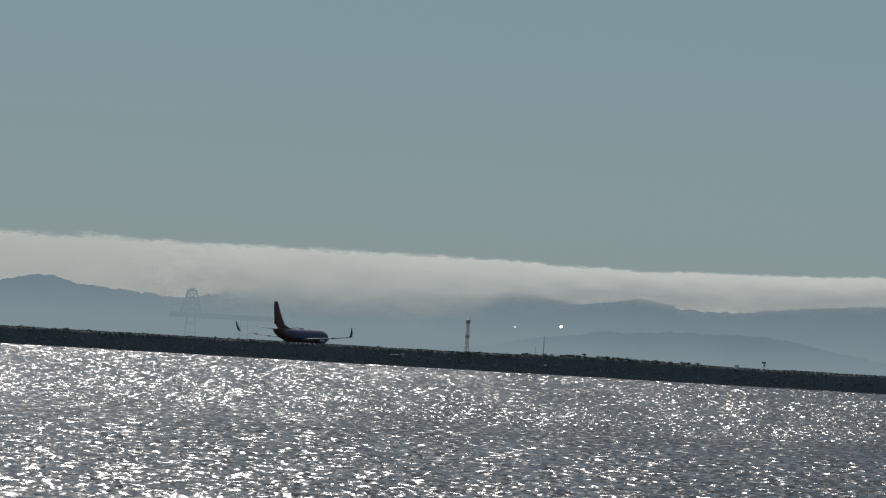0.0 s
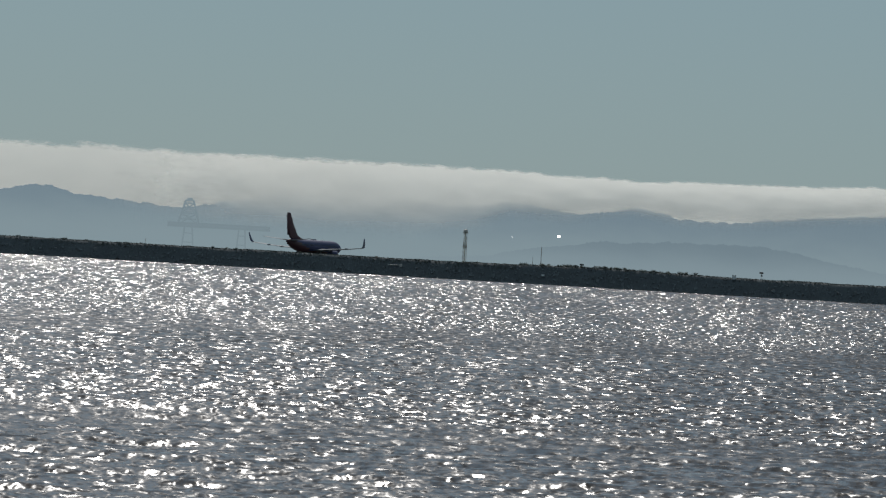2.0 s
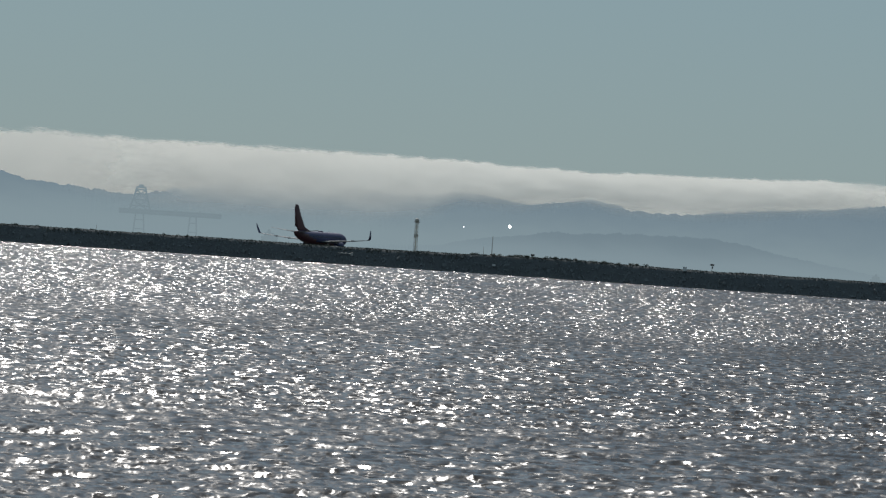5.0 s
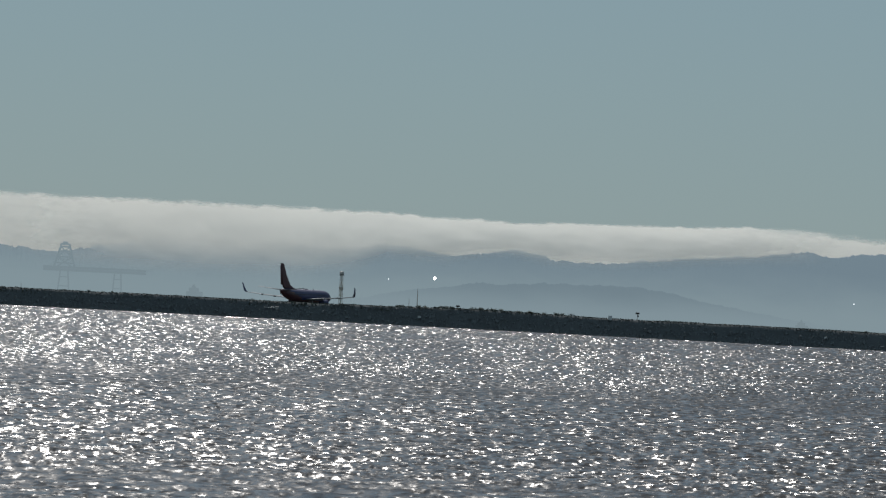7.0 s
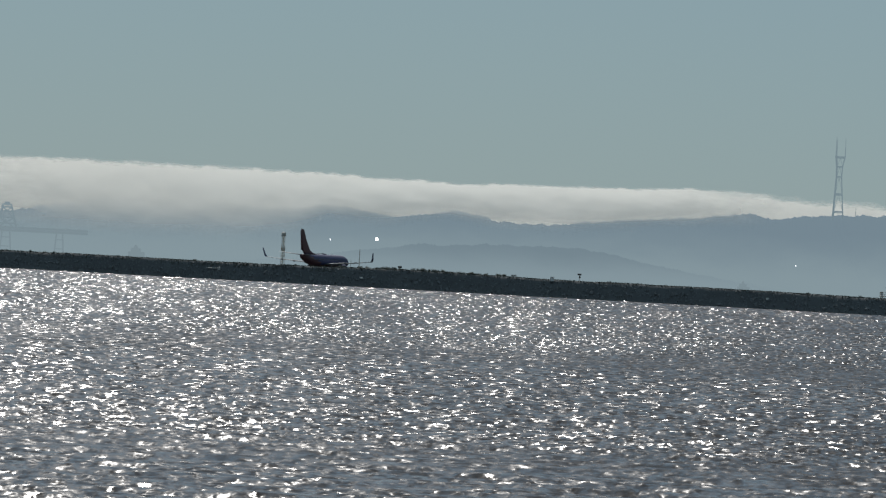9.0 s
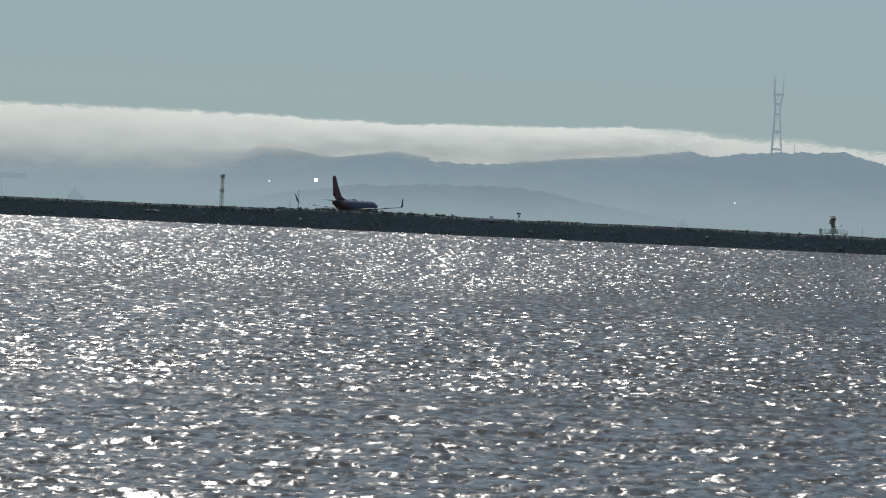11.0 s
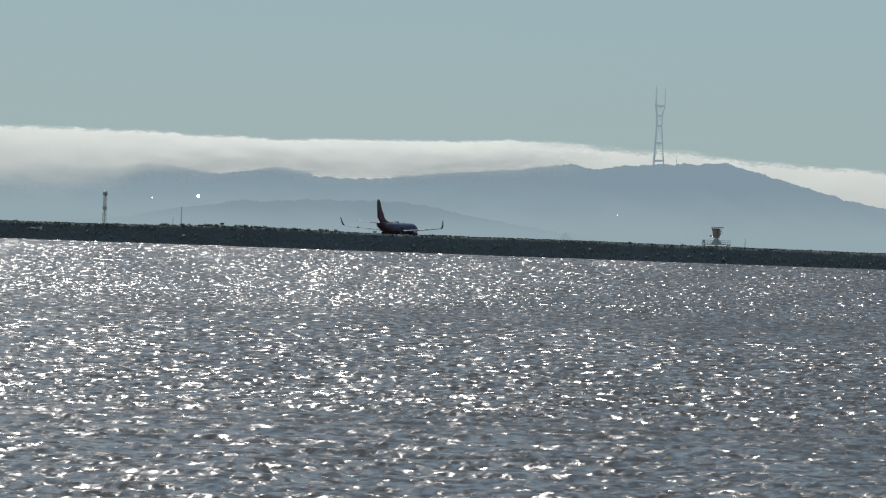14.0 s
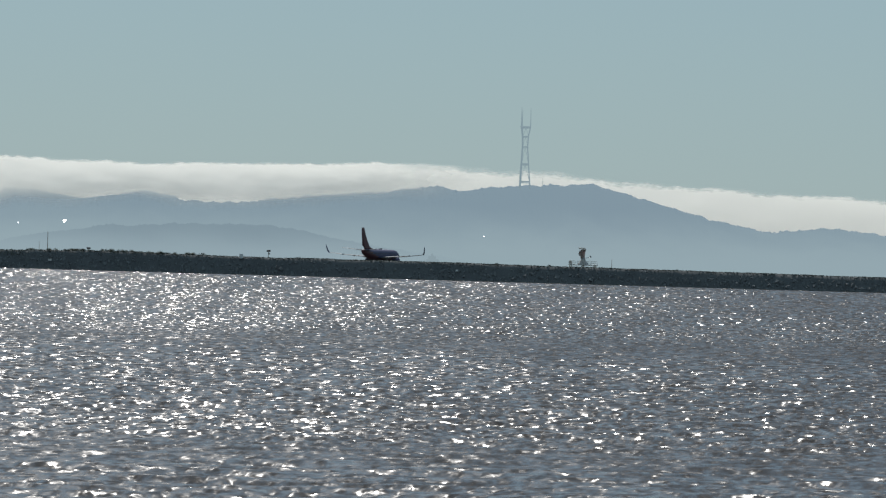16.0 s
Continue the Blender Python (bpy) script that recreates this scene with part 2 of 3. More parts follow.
def add_box(bm, size, m, bevel=0.0):
    r = bmesh.ops.create_cube(bm, size=1.0, matrix=m @ Matrix.Diagonal((*size, 1)))
    if bevel:
        edges = list({e for v in r["verts"] for e in v.link_edges})
        bmesh.ops.bevel(bm, geom=edges, offset=bevel, segments=2, affect="EDGES", profile=0.5)


def add_rod(bm, p, q, r0, r1=None, seg=10):
    p, q = Vector(p), Vector(q)
    d = q - p
    m = Matrix.Translation((p + q) / 2) @ d.to_track_quat("Z", "Y").to_matrix().to_4x4()
    bmesh.ops.create_cone(bm, cap_ends=True, segments=seg, radius1=r0, radius2=r0 if r1 is None else r1, depth=d.length, matrix=m)


def add_ball(bm, size, m, u=12, v=8):
    bmesh.ops.create_uvsphere(bm, u_segments=u, v_segments=v, radius=1.0, matrix=m @ Matrix.Diagonal((*size, 1)))


def loft(bm, rings, cap=True):
    loops = [[bm.verts.new(p) for p in ring] for ring in rings]
    for a, b in zip(loops, loops[1:]):
        n = len(a)
        for i in range(n):
            bm.faces.new((a[i], a[(i + 1) % n], b[(i + 1) % n], b[i]))
    if cap:
        bm.faces.new(loops[0])
        bm.faces.new(list(reversed(loops[-1])))
    return loops


def grid_mesh(name, verts, rows, cols, material, uv=None, smooth=True):
    """A sheet of rows x cols points."""
    i = np.arange((rows - 1) * (cols - 1))
    r, c = i // (cols - 1), i % (cols - 1)
    a = r * cols + c
    faces = np.stack([a, a + 1, a + cols + 1, a + cols], 1).astype(np.int32)
    me = bpy.data.meshes.new(name)
    me.vertices.add(len(verts))
    me.vertices.foreach_set("co", np.asarray(verts, np.float32).ravel())
    me.loops.add(faces.size)
    me.loops.foreach_set("vertex_index", faces.ravel())
    me.polygons.add(len(faces))
    me.polygons.foreach_set("loop_start", np.arange(0, faces.size, 4, dtype=np.int32))
    me.update(calc_edges=True)
    if smooth:
        me.shade_smooth()
    if uv is not None:
        layer = me.uv_layers.new(name="UVMap")
        layer.data.foreach_set("uv", np.asarray(uv, np.float32)[faces.ravel()].ravel())
    me.materials.append(material)
    me.validate()
    return new(name, me)


def fbm(x, y=0.0, octaves=4, seed=0.0):
    return sum(noise.noise(Vector((x * 2 ** k, y * 2 ** k, seed + 11.3 * k))) / 2 ** k for k in range(octaves))


def profile(points, x):
    xs, ys = [p[0] for p in points], [p[1] for p in points]
    return float(np.interp(x, xs, ys))


# ---- water ----
def build_water():
    """The bay's surface on a grid spaced for the camera's view: waves too short for it fade out with distance."""
    rng = np.random.default_rng(5)
    inner = np.linspace(-6.0, 10.5, 1000)
    az = np.concatenate([np.linspace(-40, -6.3, 24), inner, np.linspace(10.8, 42, 24)])
    depth = np.linspace(EYE / 70.0, EYE / 1560.0, 600)
    dist = EYE / depth
    step = dist ** 2 / EYE * (depth[0] - depth[1])
    A, D = np.meshgrid(np.radians(az), dist)
    X, Y = D * np.tan(A), D + 0 * A
    Z = np.zeros_like(X)
    for k in range(26):
        lam = 1.1 * (9.0 / 1.1) ** ((k + rng.random()) / 26)
        th = radians(rng.normal(-100, 38))
        slope = 0.024 * rng.uniform(0.7, 1.3)
        ph = rng.uniform(0, 6.283)
        w = 2 * np.pi / lam
        fade = np.clip(lam / (2.5 * step) - 0.8, 0, 1)[:, None] * min(1.0, 2.6 / lam)
        s = np.sin(w * (X * math.cos(th) + Y * math.sin(th)) + ph)
        Z += fade * slope / w * (s + 0.25 * np.cos(2 * (w * (X * math.cos(th) + Y * math.sin(th)) + ph)))
    verts = np.stack([X, Y, Z], -1).reshape(-1, 3)
    # ripple pattern fitted to the camera's view: laid by azimuth and dip from the eye
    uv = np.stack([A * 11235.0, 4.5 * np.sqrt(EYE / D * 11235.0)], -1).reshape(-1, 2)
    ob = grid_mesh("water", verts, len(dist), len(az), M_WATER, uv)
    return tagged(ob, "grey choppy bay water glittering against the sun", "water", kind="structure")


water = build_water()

# still water underneath and beyond, out to the horizon
bm = bmesh.new()
bmesh.ops.create_grid(bm, x_segments=8, y_segments=8, size=1.0, matrix=pose(0, 2350, -0.7) @ Matrix.Diagonal((4200, 2600, 1, 1)))
far_water = tagged(link("water_beyond", bm, M_FARWATER), "grey open water of the bay reaching the far shore", "water", kind="structure")


# ---- far hills, fog ----
RIDGE = [(-14, .30), (-9, .34), (-6, .36), (-4.6, .37), (-4, .39), (-3.78, .445), (-3.63, .472), (-3.42, .447), (-3.29, .402), (-2.96, .38),
         (-2.55, .345), (-2.29, .33), (-1.9, .41), (-1.4, .5), (-0.8, .52), (0, .5), (.36, .5), (.58, .545), (.85, .537), (1.19, .485), (1.39, .488),
         (1.56, .52), (1.72, .549), (1.84, .556), (2.0, .535), (2.2, .48), (2.68, .474), (2.97, .518), (3.56, .574), (4.02, .612), (4.41, .672),
         (4.69, .635), (4.93, .671), (5.2, .697), (5.88, .728), (6.1, .665), (6.5, .56), (7.04, .415), (7.5, .336), (7.71, .36), (8.05, .392),
         (8.23, .366), (8.6, .34), (10, .38), (13, .30), (18, .28)]
LOW_RIDGE = [(-.6, -.03), (.44, .055), (.64, .10), (.94, .16), (1.15, .187), (1.45, .236), (1.55, .255), (1.68, .238), (2.11, .272), (2.92, .282),
             (3.2, .25), (3.5, .185), (3.91, .12), (4.4, .05), (5.0, -.03)]
FOG_TOP = [(-16, .86), (-3.2, .868), (-2.2, .848), (-.9, .863), (1.1, .838), (1.8, .822), (2.9, .842), (4.19, .885), (4.9, .862), (5.57, .84),
           (6.1, .765), (7.15, .722), (8.5, .672), (18, .58)]


SPILL_FOOT = [(-3.1, .2), (-2.2, .15), (-.2, .15), (.35, .24), (.65, .36), (1.2, .35), (1.75, .45), (2.2, .38), (2.7, .38), (3.5, .45), (4.1, .50), (4.5, .50), (5, .6)]


RIDGE_SHAPE = [(-1.0, -0.02), (-0.7, 0.28), (-0.42, 0.58), (-0.2, 0.83), (-0.07, 0.955), (0.0, 1.0), (0.12, 0.93), (0.5, 0.5), (1.0, -0.02)]


def ridge_point(points, y, depth, rough, a, d, h):
    """A point of a ridge at azimuth a, d of its depth behind the crest, at h of its height."""
    crest = el_z(profile(points, a), a, y)
    bush = rough * (0.75 * fbm(a * 9, 0.0, 3, 3.0) + 0.75 * max(0.0, fbm(a * 34, 0.0, 3, 9.0)) * (1 + fbm(a * 3, 0.0, 2, 6.0)))
    z = (crest + bush) * h + (1 - h) * h * 10 * fbm(a * 2.2, d * 3, 4, 5.0)
    yy = y + d * depth * (1 + 0.25 * fbm(a * 1.3, 2.0, 3))
    return az_x(a, yy), yy, max(z, -0.9)


def build_ridge(name, points, y, az0, az1, cols, material, depth, rough, label):
    """A long wooded hill: a steep face, a crest of tree tops, and a back."""
    az = np.linspace(az0, az1, cols)
    verts = [ridge_point(points, y, depth, rough, a, d, h) for d, h in RIDGE_SHAPE for a in az]
    ob = grid_mesh(name, verts, len(RIDGE_SHAPE), cols, material)
    return tagged(ob, label, "hills", kind="structure")


build_ridge("backdrop_hills", RIDGE, 4650, -14, 18, 2600, M_HILL_HAZE, 130, 1.8, "blue-grey wooded hills far across the bay in haze")
build_ridge("backdrop_low_hills", LOW_RIDGE, 4420, -0.6, 5.0, 800, M_NEARHILL_HAZE, 60, 1.3, "low hazy blue-grey headland in front of the hills")


def build_fog(name, y, az0, az1, low, cols, material, bulge, label):
    """A long single sheet of stratus set to the camera's view: front bent to brighten its top, billowing crown."""
    az = np.linspace(az0, az1, cols)
    rows = 44
    verts, uv = [], []
    for r in range(rows):
        v = r / (rows - 1)
        for k, a in enumerate(az):
            top = el_z(profile(FOG_TOP, a), a, y) + 0.9 * fbm(a * 1.7, 0.3, 4, 21.0) + 0.95 * abs(fbm(a * 6.5, 0.3, 3, 4.0))
            bot = el_z(profile(low, a), a, y)
            z = bot + (top - bot) * v
            front = -bulge * (1 - v) ** 2.2 - 6.0 * v ** 5 + bulge * 0.06 * fbm(a * 2, v * 2, 3, 2.0)
            yy = y + front + 0.9 * fbm(a * 2.2, z * 0.03, 3, 31.0)
            verts.append((az_x(a, yy), yy, z))
            uv.append((k / (cols - 1), v))
    ob = grid_mesh(name, verts, rows, cols, material, uv)
    return tagged(ob, label, "fog", kind="structure")


build_fog("backdrop_fog_bank", 4880, -16, 18, [(-16, -0.1), (18, -0.1)], 1300, M_FOG, 6, "cream-white fog bank rolling behind the hills")
build_fog("backdrop_fog_spill", 4490, -3.1, 5.0, SPILL_FOOT, 420, M_SPILL, 12, "pale fog spilling over the hills towards the bay")

# ---- airfield land, levee ----
bm = bmesh.new()
bmesh.ops.create_grid(bm, x_segments=40, y_segments=40, size=1.0, matrix=pose(200, 2255, GROUND) @ Matrix.Diagonal((1600, 750, 1, 1)))
for v in bm.verts:
    v.co.z += 0.08 * fbm(v.co.x * 0.01, v.co.y * 0.01, 3)
tagged(link("ground", bm, M_FIELD), "flat dry-grass airfield behind the levee", "ground", kind="structure")

HEADING, D_FIN = 25.5, 1735.0
h = radians(HEADING)
FWD, RIGHT = Vector((math.sin(h), math.cos(h), 0)), Vector((math.cos(h), -math.sin(h), 0))
a0 = radians(-1.482)
START = Vector((D_FIN * math.sin(a0), D_FIN * math.cos(a0), GROUND + 0.16)) + 12.5 * FWD
bm = bmesh.new()
add_box(bm, (46, 1150, 0.12), Matrix.Translation(START + 330 * FWD + Vector((0, 0, -0.06))) @ pose(0, 0, 0, 0, 0, -HEADING))
tagged(link("runway", bm, M_ASPHALT), "dark asphalt runway behind the levee", "runway", kind="structure")


def shore_y(x):
    return YBANK - 0.28 * max(0.0, x - 30)


def levee_top(x):
    return 4.12 - 0.006 * max(0.0, x - 110) + 0.16 * fbm(x * 0.012, 0, 3, 2.0) + 0.12 * fbm(x * 0.11, 0, 3, 7.0) + 0.5 * math.exp(-((x - 40) / 20.0) ** 2)


LEVEE_SHAPE = [(-0.8, -0.9), (0, 0.0), (0.85, 1.1), (1.7, 2.2), (2.6, 3.4), (3.3, 4.32), (4.1, 4.5), (5.5, 4.46), (9, 4.2), (13, 3.6), (19, 2.2)]


def build_levee():
    xs = np.arange(-700, 1000, 2.5)
    shape = LEVEE_SHAPE
    verts = []
    for d, z in shape:
        for x in xs:
            hh = levee_top(x) / 4.5
            j = 0.16 * fbm(x * 0.35, d * 0.5, 3, 8.0)
            verts.append((x, shore_y(x) + d + 2.5 * j, z * hh + (j if z > 0.2 else 0)))
    ob = grid_mesh("levee", verts, len(shape), len(xs), M_EARTH)
    return tagged(ob, "long low earth levee along the water, dark in backlight", "levee", kind="structure")


levee = build_levee()


def rock_points(rng, size):
    """A rough broken stone."""
    pts = []
    for x, y, z in [(-1, -1, -1), (1, -1, -1), (1, 1, -1), (-1, 1, -1), (-.8, -.8, .7), (.8, -.7, .8), (.7, .8, .7), (-.75, .75, .8)]:
        pts.append(Vector((x, y, z)) * size * 0.5 * rng.uniform(0.7, 1.2))
    return pts


ROCK_FACES = [(0, 3, 2, 1), (4, 5, 6, 7), (0, 1, 5, 4), (1, 2, 6, 5), (2, 3, 7, 6), (3, 0, 4, 7)]


def scatter_rocks():
    rng = random.Random(3)
    verts, faces = [], []
    for i in range(4200):
        x = rng.uniform(-160, 270)
        s = rng.random()
        d, z = 3.3 * s + 0.08, 4.3 * s - 0.2
        size = rng.choice((0.3, 0.35, 0.45, 0.55))
        m = Matrix.Translation((x, shore_y(x) + d - 0.1, z * levee_top(x) / 4.5)) @ Euler([rng.uniform(0, 6.28) for _ in range(3)]).to_matrix().to_4x4()
        n = len(verts)
        verts += [tuple(m @ p) for p in rock_points(rng, size)]
        faces += [tuple(n + k for k in f) for f in ROCK_FACES]
    me = bpy.data.meshes.new("riprap")
    me.from_pydata(verts, [], faces)
    me.materials.append(M_ROCK)
    ob = new("riprap", me)
    return tagged(ob, "dark broken riprap stones on the levee slope", "rocks", kind="stuff")


scatter_rocks()


def lay_stones():
    """The larger stones along the foot of the levee, one by one."""
    rng = random.Random(17)
    meshes = []
    for k in range(7):
        bm = bmesh.new()
        vs = [bm.verts.new(p) for p in rock_points(rng, 1.0)]
        for f in ROCK_FACES:
            bm.faces.new([vs[i] for i in f])
        me = bpy.data.meshes.new("stone")
        bmesh.ops.bevel(bm, geom=bm.edges[:], offset=0.07, segments=1, affect="EDGES")
        bm.to_mesh(me)
        bm.free()
        me.materials.append(M_ROCK)
        meshes.append(me)
    for i in range(300):
        x = -108 + i * 1.13 + rng.uniform(-.5, .5)
        s = rng.uniform(0, 0.55)
        k = rng.uniform(0.55, 0.95)
        ob = new("stone", meshes[i % 7])
        ob.parent = levee
        ob.matrix_basis = Matrix.Translation((x, shore_y(x) + 3.3 * s + 0.05, 4.2 * s - 0.15)) @ Euler([rng.uniform(0, 6.28) for _ in range(3)]).to_matrix().to_4x4() @ Matrix.Diagonal((k, k, k, 1))


lay_stones()


def scatter_grass():
    """Tufts of dry grass and weeds on the levee's crown and upper slope."""
    rng = random.Random(8)
    verts, faces = [], []
    for i in range(24000):
        x = rng.uniform(-165, 280)
        d = rng.uniform(2.6 if x < 20 else 3.1, 10.5)
        z = (profile(LEVEE_SHAPE, d) + 0.05) * levee_top(x) / 4.5
        tall = rng.uniform(0.04, 0.16) * (1 + 0.9 * max(0, fbm(x * 0.05, d * 0.2, 3, 4.0)))
        for k in range(3):
            t = rng.uniform(0, 6.28)
            w = rng.uniform(0.08, 0.24)
            lean = rng.uniform(0.0, 0.2)
            n = len(verts)
            y = shore_y(x) + d
            verts += [(x - w * math.cos(t), y - w * math.sin(t), z - 0.15), (x + w * math.cos(t), y + w * math.sin(t), z - 0.15),
                      (x + lean * math.sin(t) + w * .4 * math.cos(t), y + lean * math.cos(t), z + tall * .7), (x + lean * 1.6 * math.sin(t), y + lean * 1.6 * math.cos(t), z + tall)]
            faces += [(n, n + 1, n + 2, n + 3)]
    me = bpy.data.meshes.new("grass")
    me.from_pydata(verts, [], faces)
    me.materials.append(M_GRASS)
    return tagged(new("grass", me), "dry grass and weeds along the levee top", "grass", kind="stuff")


scatter_grass()


def build_shrub(seed):
    """A low wind-blown shrub: short stems and a ragged crown of small leaves."""
    rng = random.Random(seed)
    ob = thing("shrub", Matrix.Identity(4), "dark green scrubby shrub on the levee top", "shrub", "shrubs on the levee")
    bm = bmesh.new()
    tips = []
    for k in range(7):
        t, r = rng.uniform(0, 6.28), rng.uniform(0.15, 0.7)
        tip = Vector((r * math.cos(t), 0.6 * r * math.sin(t), rng.uniform(0.45, 0.85)))
        add_rod(bm, (0.1 * math.cos(t), 0.1 * math.sin(t), -0.1), tip, 0.035, 0.012, 5)
        tips.append(tip)
    part("stem", bm, M_EARTH, ob)
    verts, faces = [], []
    for tip in tips:
        for k in range(30):
            p = tip + Vector((rng.gauss(0, .24), rng.gauss(0, .2), rng.gauss(-0.02, .17)))
            p.z = max(p.z, 0.05)
            u = Vector((rng.gauss(0, 1), rng.gauss(0, 1), rng.gauss(0, 1))).normalized()
            w = u.orthogonal().normalized()
            s = rng.uniform(0.05, 0.13)
            n = len(verts)
            verts += [tuple(p - u * s), tuple(p + w * s * .6), tuple(p + u * s), tuple(p - w * s * .6)]
            faces.append((n, n + 1, n + 2, n + 3))
    me = bpy.data.meshes.new("crown")
    me.from_pydata(verts, [], faces)
    me.materials.append(M_LEAF)
    crown = new("crown", me)
    crown.parent = ob
    return ob


def plant_shrubs():
    rng = random.Random(12)
    kinds = [build_shrub(k) for k in (1, 2, 3, 4)]
    spots = []
    for i in range(40):
        x = rng.uniform(-108, 235)
        s = rng.uniform(0.3, 0.6)
        if 26 < x < 62:
            s *= 1.1
        spots.append((x, s))
    spots += [(rng.uniform(20, 62), rng.uniform(0.35, 0.7)) for _ in range(50)]
    for i, (x, s) in enumerate(spots):
        d = rng.uniform(3.7, 6.0)
        m = pose(x, shore_y(x) + d, levee_top(x) - 0.15, 0, 0, rng.uniform(0, 360)) @ Matrix.Diagonal((s * 1.3, s * 1.3, s, 1))
        if i < 4:
            ob = kinds[i]
        else:
            ob = copy_thing(kinds[i % 4], Matrix.Identity(4))
        ob.matrix_basis = m


plant_shrubs()


# ---- the airliner ----
def ring(x, r, z, n=28):
    return [(r * math.cos(2 * math.pi * k / n), 20 - x, z + r * math.sin(2 * math.pi * k / n)) for k in range(n)]


def foil(le, te, span, z, thick, lift=(0, 0, 1)):
    """A wing section: a closed loop from leading to trailing edge."""
    up, chord = Vector(lift), te - le
    prof = [(0, 0), (.03, .45), (.12, .85), (.3, 1), (.55, .8), (.8, .38), (1, .02), (.8, -.25), (.55, -.45), (.3, -.5), (.12, -.42), (.03, -.25)]
    return [tuple(Vector((span, 20 - (le + chord * c), z)) + up * (thick * t / 2)) for c, t in prof]


def wheel(parent, p, r, w):
    bm = bmesh.new()
    add_rod(bm, (p[0] - w / 2, p[1], p[2]), (p[0] + w / 2, p[1], p[2]), r, seg=20)
    tyre = part("wheel", bm, M_RUBBER, parent, "black rubber tyre")
    bm = bmesh.new()
    add_rod(bm, (p[0] - w / 2 - .02, p[1], p[2]), (p[0] + w / 2 + .02, p[1], p[2]), r * .5, seg=14)
    part("rim", bm, M_METAL, tyre)


def build_airliner():
    ob = thing("airliner", Matrix.Translation(START) @ pose(0, 0, 0, 0, 0, -HEADING),
               "blue twin-jet airliner with red-orange tail rolling for take-off", "airplane")
    stations = [(0.0, .08, 2.95), (.25, .42, 2.97), (.7, .8, 3.02), (1.4, 1.15, 3.12), (2.4, 1.48, 3.27), (3.6, 1.72, 3.37), (5, 1.85, 3.4), (7, 1.88, 3.4),
                (13, 1.88, 3.4), (20, 1.88, 3.4), (22, 1.85, 3.43), (24.2, 1.78, 3.5), (26.5, 1.6, 3.68), (28.6, 1.34, 3.92), (30.4, 1.02, 4.2), (31.7, .68, 4.42), (32.6, .36, 4.6)]
    bm = bmesh.new()
    loft(bm, [ring(*s) for s in stations])
    for f in bm.faces:
        c = f.calc_center_median()
        wave = 2.0 + max(0.0, (-c.y - 1.0)) * 0.33
        f.material_index = 1 if c.z < wave else 0
        if 0.0 <= c.z - wave < 0.26 and len(f.verts) == 4:
            f.material_index = 2
    part("fuselage", bm, [M_BLUE, M_RED, M_ORANGE], ob, "dark blue fuselage with red belly and orange band", True)
    # cabin windows and cockpit glass
    win = bmesh.new()
    add_box(win, (0.03, 0.26, 0.36), Matrix.Identity(4), 0.012)
    me = None
    for side in (-1, 1):
        for k in range(30):
            y = 13.2 - k * 0.76
            if me is None:
                w = part("window", win, M_DARK, ob)
                me = w.data
            else:
                w = new("window", me)
                w.parent = ob
            w.matrix_basis = pose(side * 1.835, y, 3.82)
    bm = bmesh.new()
    for side in (-1, 1):
        for k, (x, y, z, rz) in enumerate([(.42, 18.05, 3.98, 14), (.98, 17.6, 3.98, 42)]):
            add_box(bm, (.62, .05, .5), pose(side * x, y, z, -38, 0, -side * rz), .03)
    part("windshield", bm, M_DARK, ob, "dark cockpit glass")
    bm = bmesh.new()
    add_box(bm, (.62, 2.2, .34), pose(0, 3.6, 5.36), .12)
    part("radome", bm, M_BLUE, ob, "low blue radome on the roof")
    bm = bmesh.new()
    add_box(bm, (.08, .5, .35), pose(0, 9.0, 5.4), .02)
    part("antenna", bm, M_WHITE, ob)
    # wings
    for side in (-1, 1):
        bm = bmesh.new()
        loft(bm, [foil(11.6, 19.6, side * 0.5, 2.35, .95), foil(12.4, 19.6, side * 1.9, 2.45, .9), foil(15.0, 19.7, side * 5.6, 2.8, .58), foil(17.2, 20.3, side * 11.5, 3.2, .34),
                  foil(18.9, 20.75, side * 16.9, 3.75, .2)])
        wing = part("wing", bm, M_WING, ob, "pale grey swept wing", True)
        bm = bmesh.new()
        loft(bm, [foil(18.9, 20.75, side * 16.9, 3.75, .2), foil(19.25, 20.85, side * 17.3, 4.0, .16, (side * -.6, 0, .8)), foil(19.8, 21.0, side * 17.6, 4.85, .12, (side * -1, 0, .1)),
                  foil(20.7, 21.35, side * 17.9, 6.4, .07, (side * -1, 0, .1))])
        part("winglet", bm, M_BLUE, wing, "dark blue upturned winglet", True)
        for k, (x, y0) in enumerate([(4.4, 19.4), (8.2, 19.7), (12.0, 20.2)]):
            bm = bmesh.new()
            z = 2.45 + x * .095 - .28
            add_ball(bm, (.16, 1.35, .2), pose(side * x, 20 - y0 + .35, z), 10, 8)
            part("flap_fairing", bm, M_WING, wing, "", True)
        # engine
        bm = bmesh.new()
        prof = [(12.3, .88), (12.45, 1.0), (12.9, 1.07), (13.8, 1.08), (14.8, .98), (15.7, .78)]
        loops = [[(side * 4.83 + r * math.cos(t), 20 - x, 1.72 + .93 * r * math.sin(t)) for t in np.linspace(0, 2 * math.pi, 24, endpoint=False)] for x, r in prof]
        loft(bm, loops, False)
        inner = [[(side * 4.83 + r * math.cos(t), 20 - x, 1.72 + .93 * r * math.sin(t)) for t in np.linspace(0, 2 * math.pi, 24, endpoint=False)] for x, r in [(12.3, .88), (13.1, .78), (13.6, .3)]]
        loft(bm, inner, False)
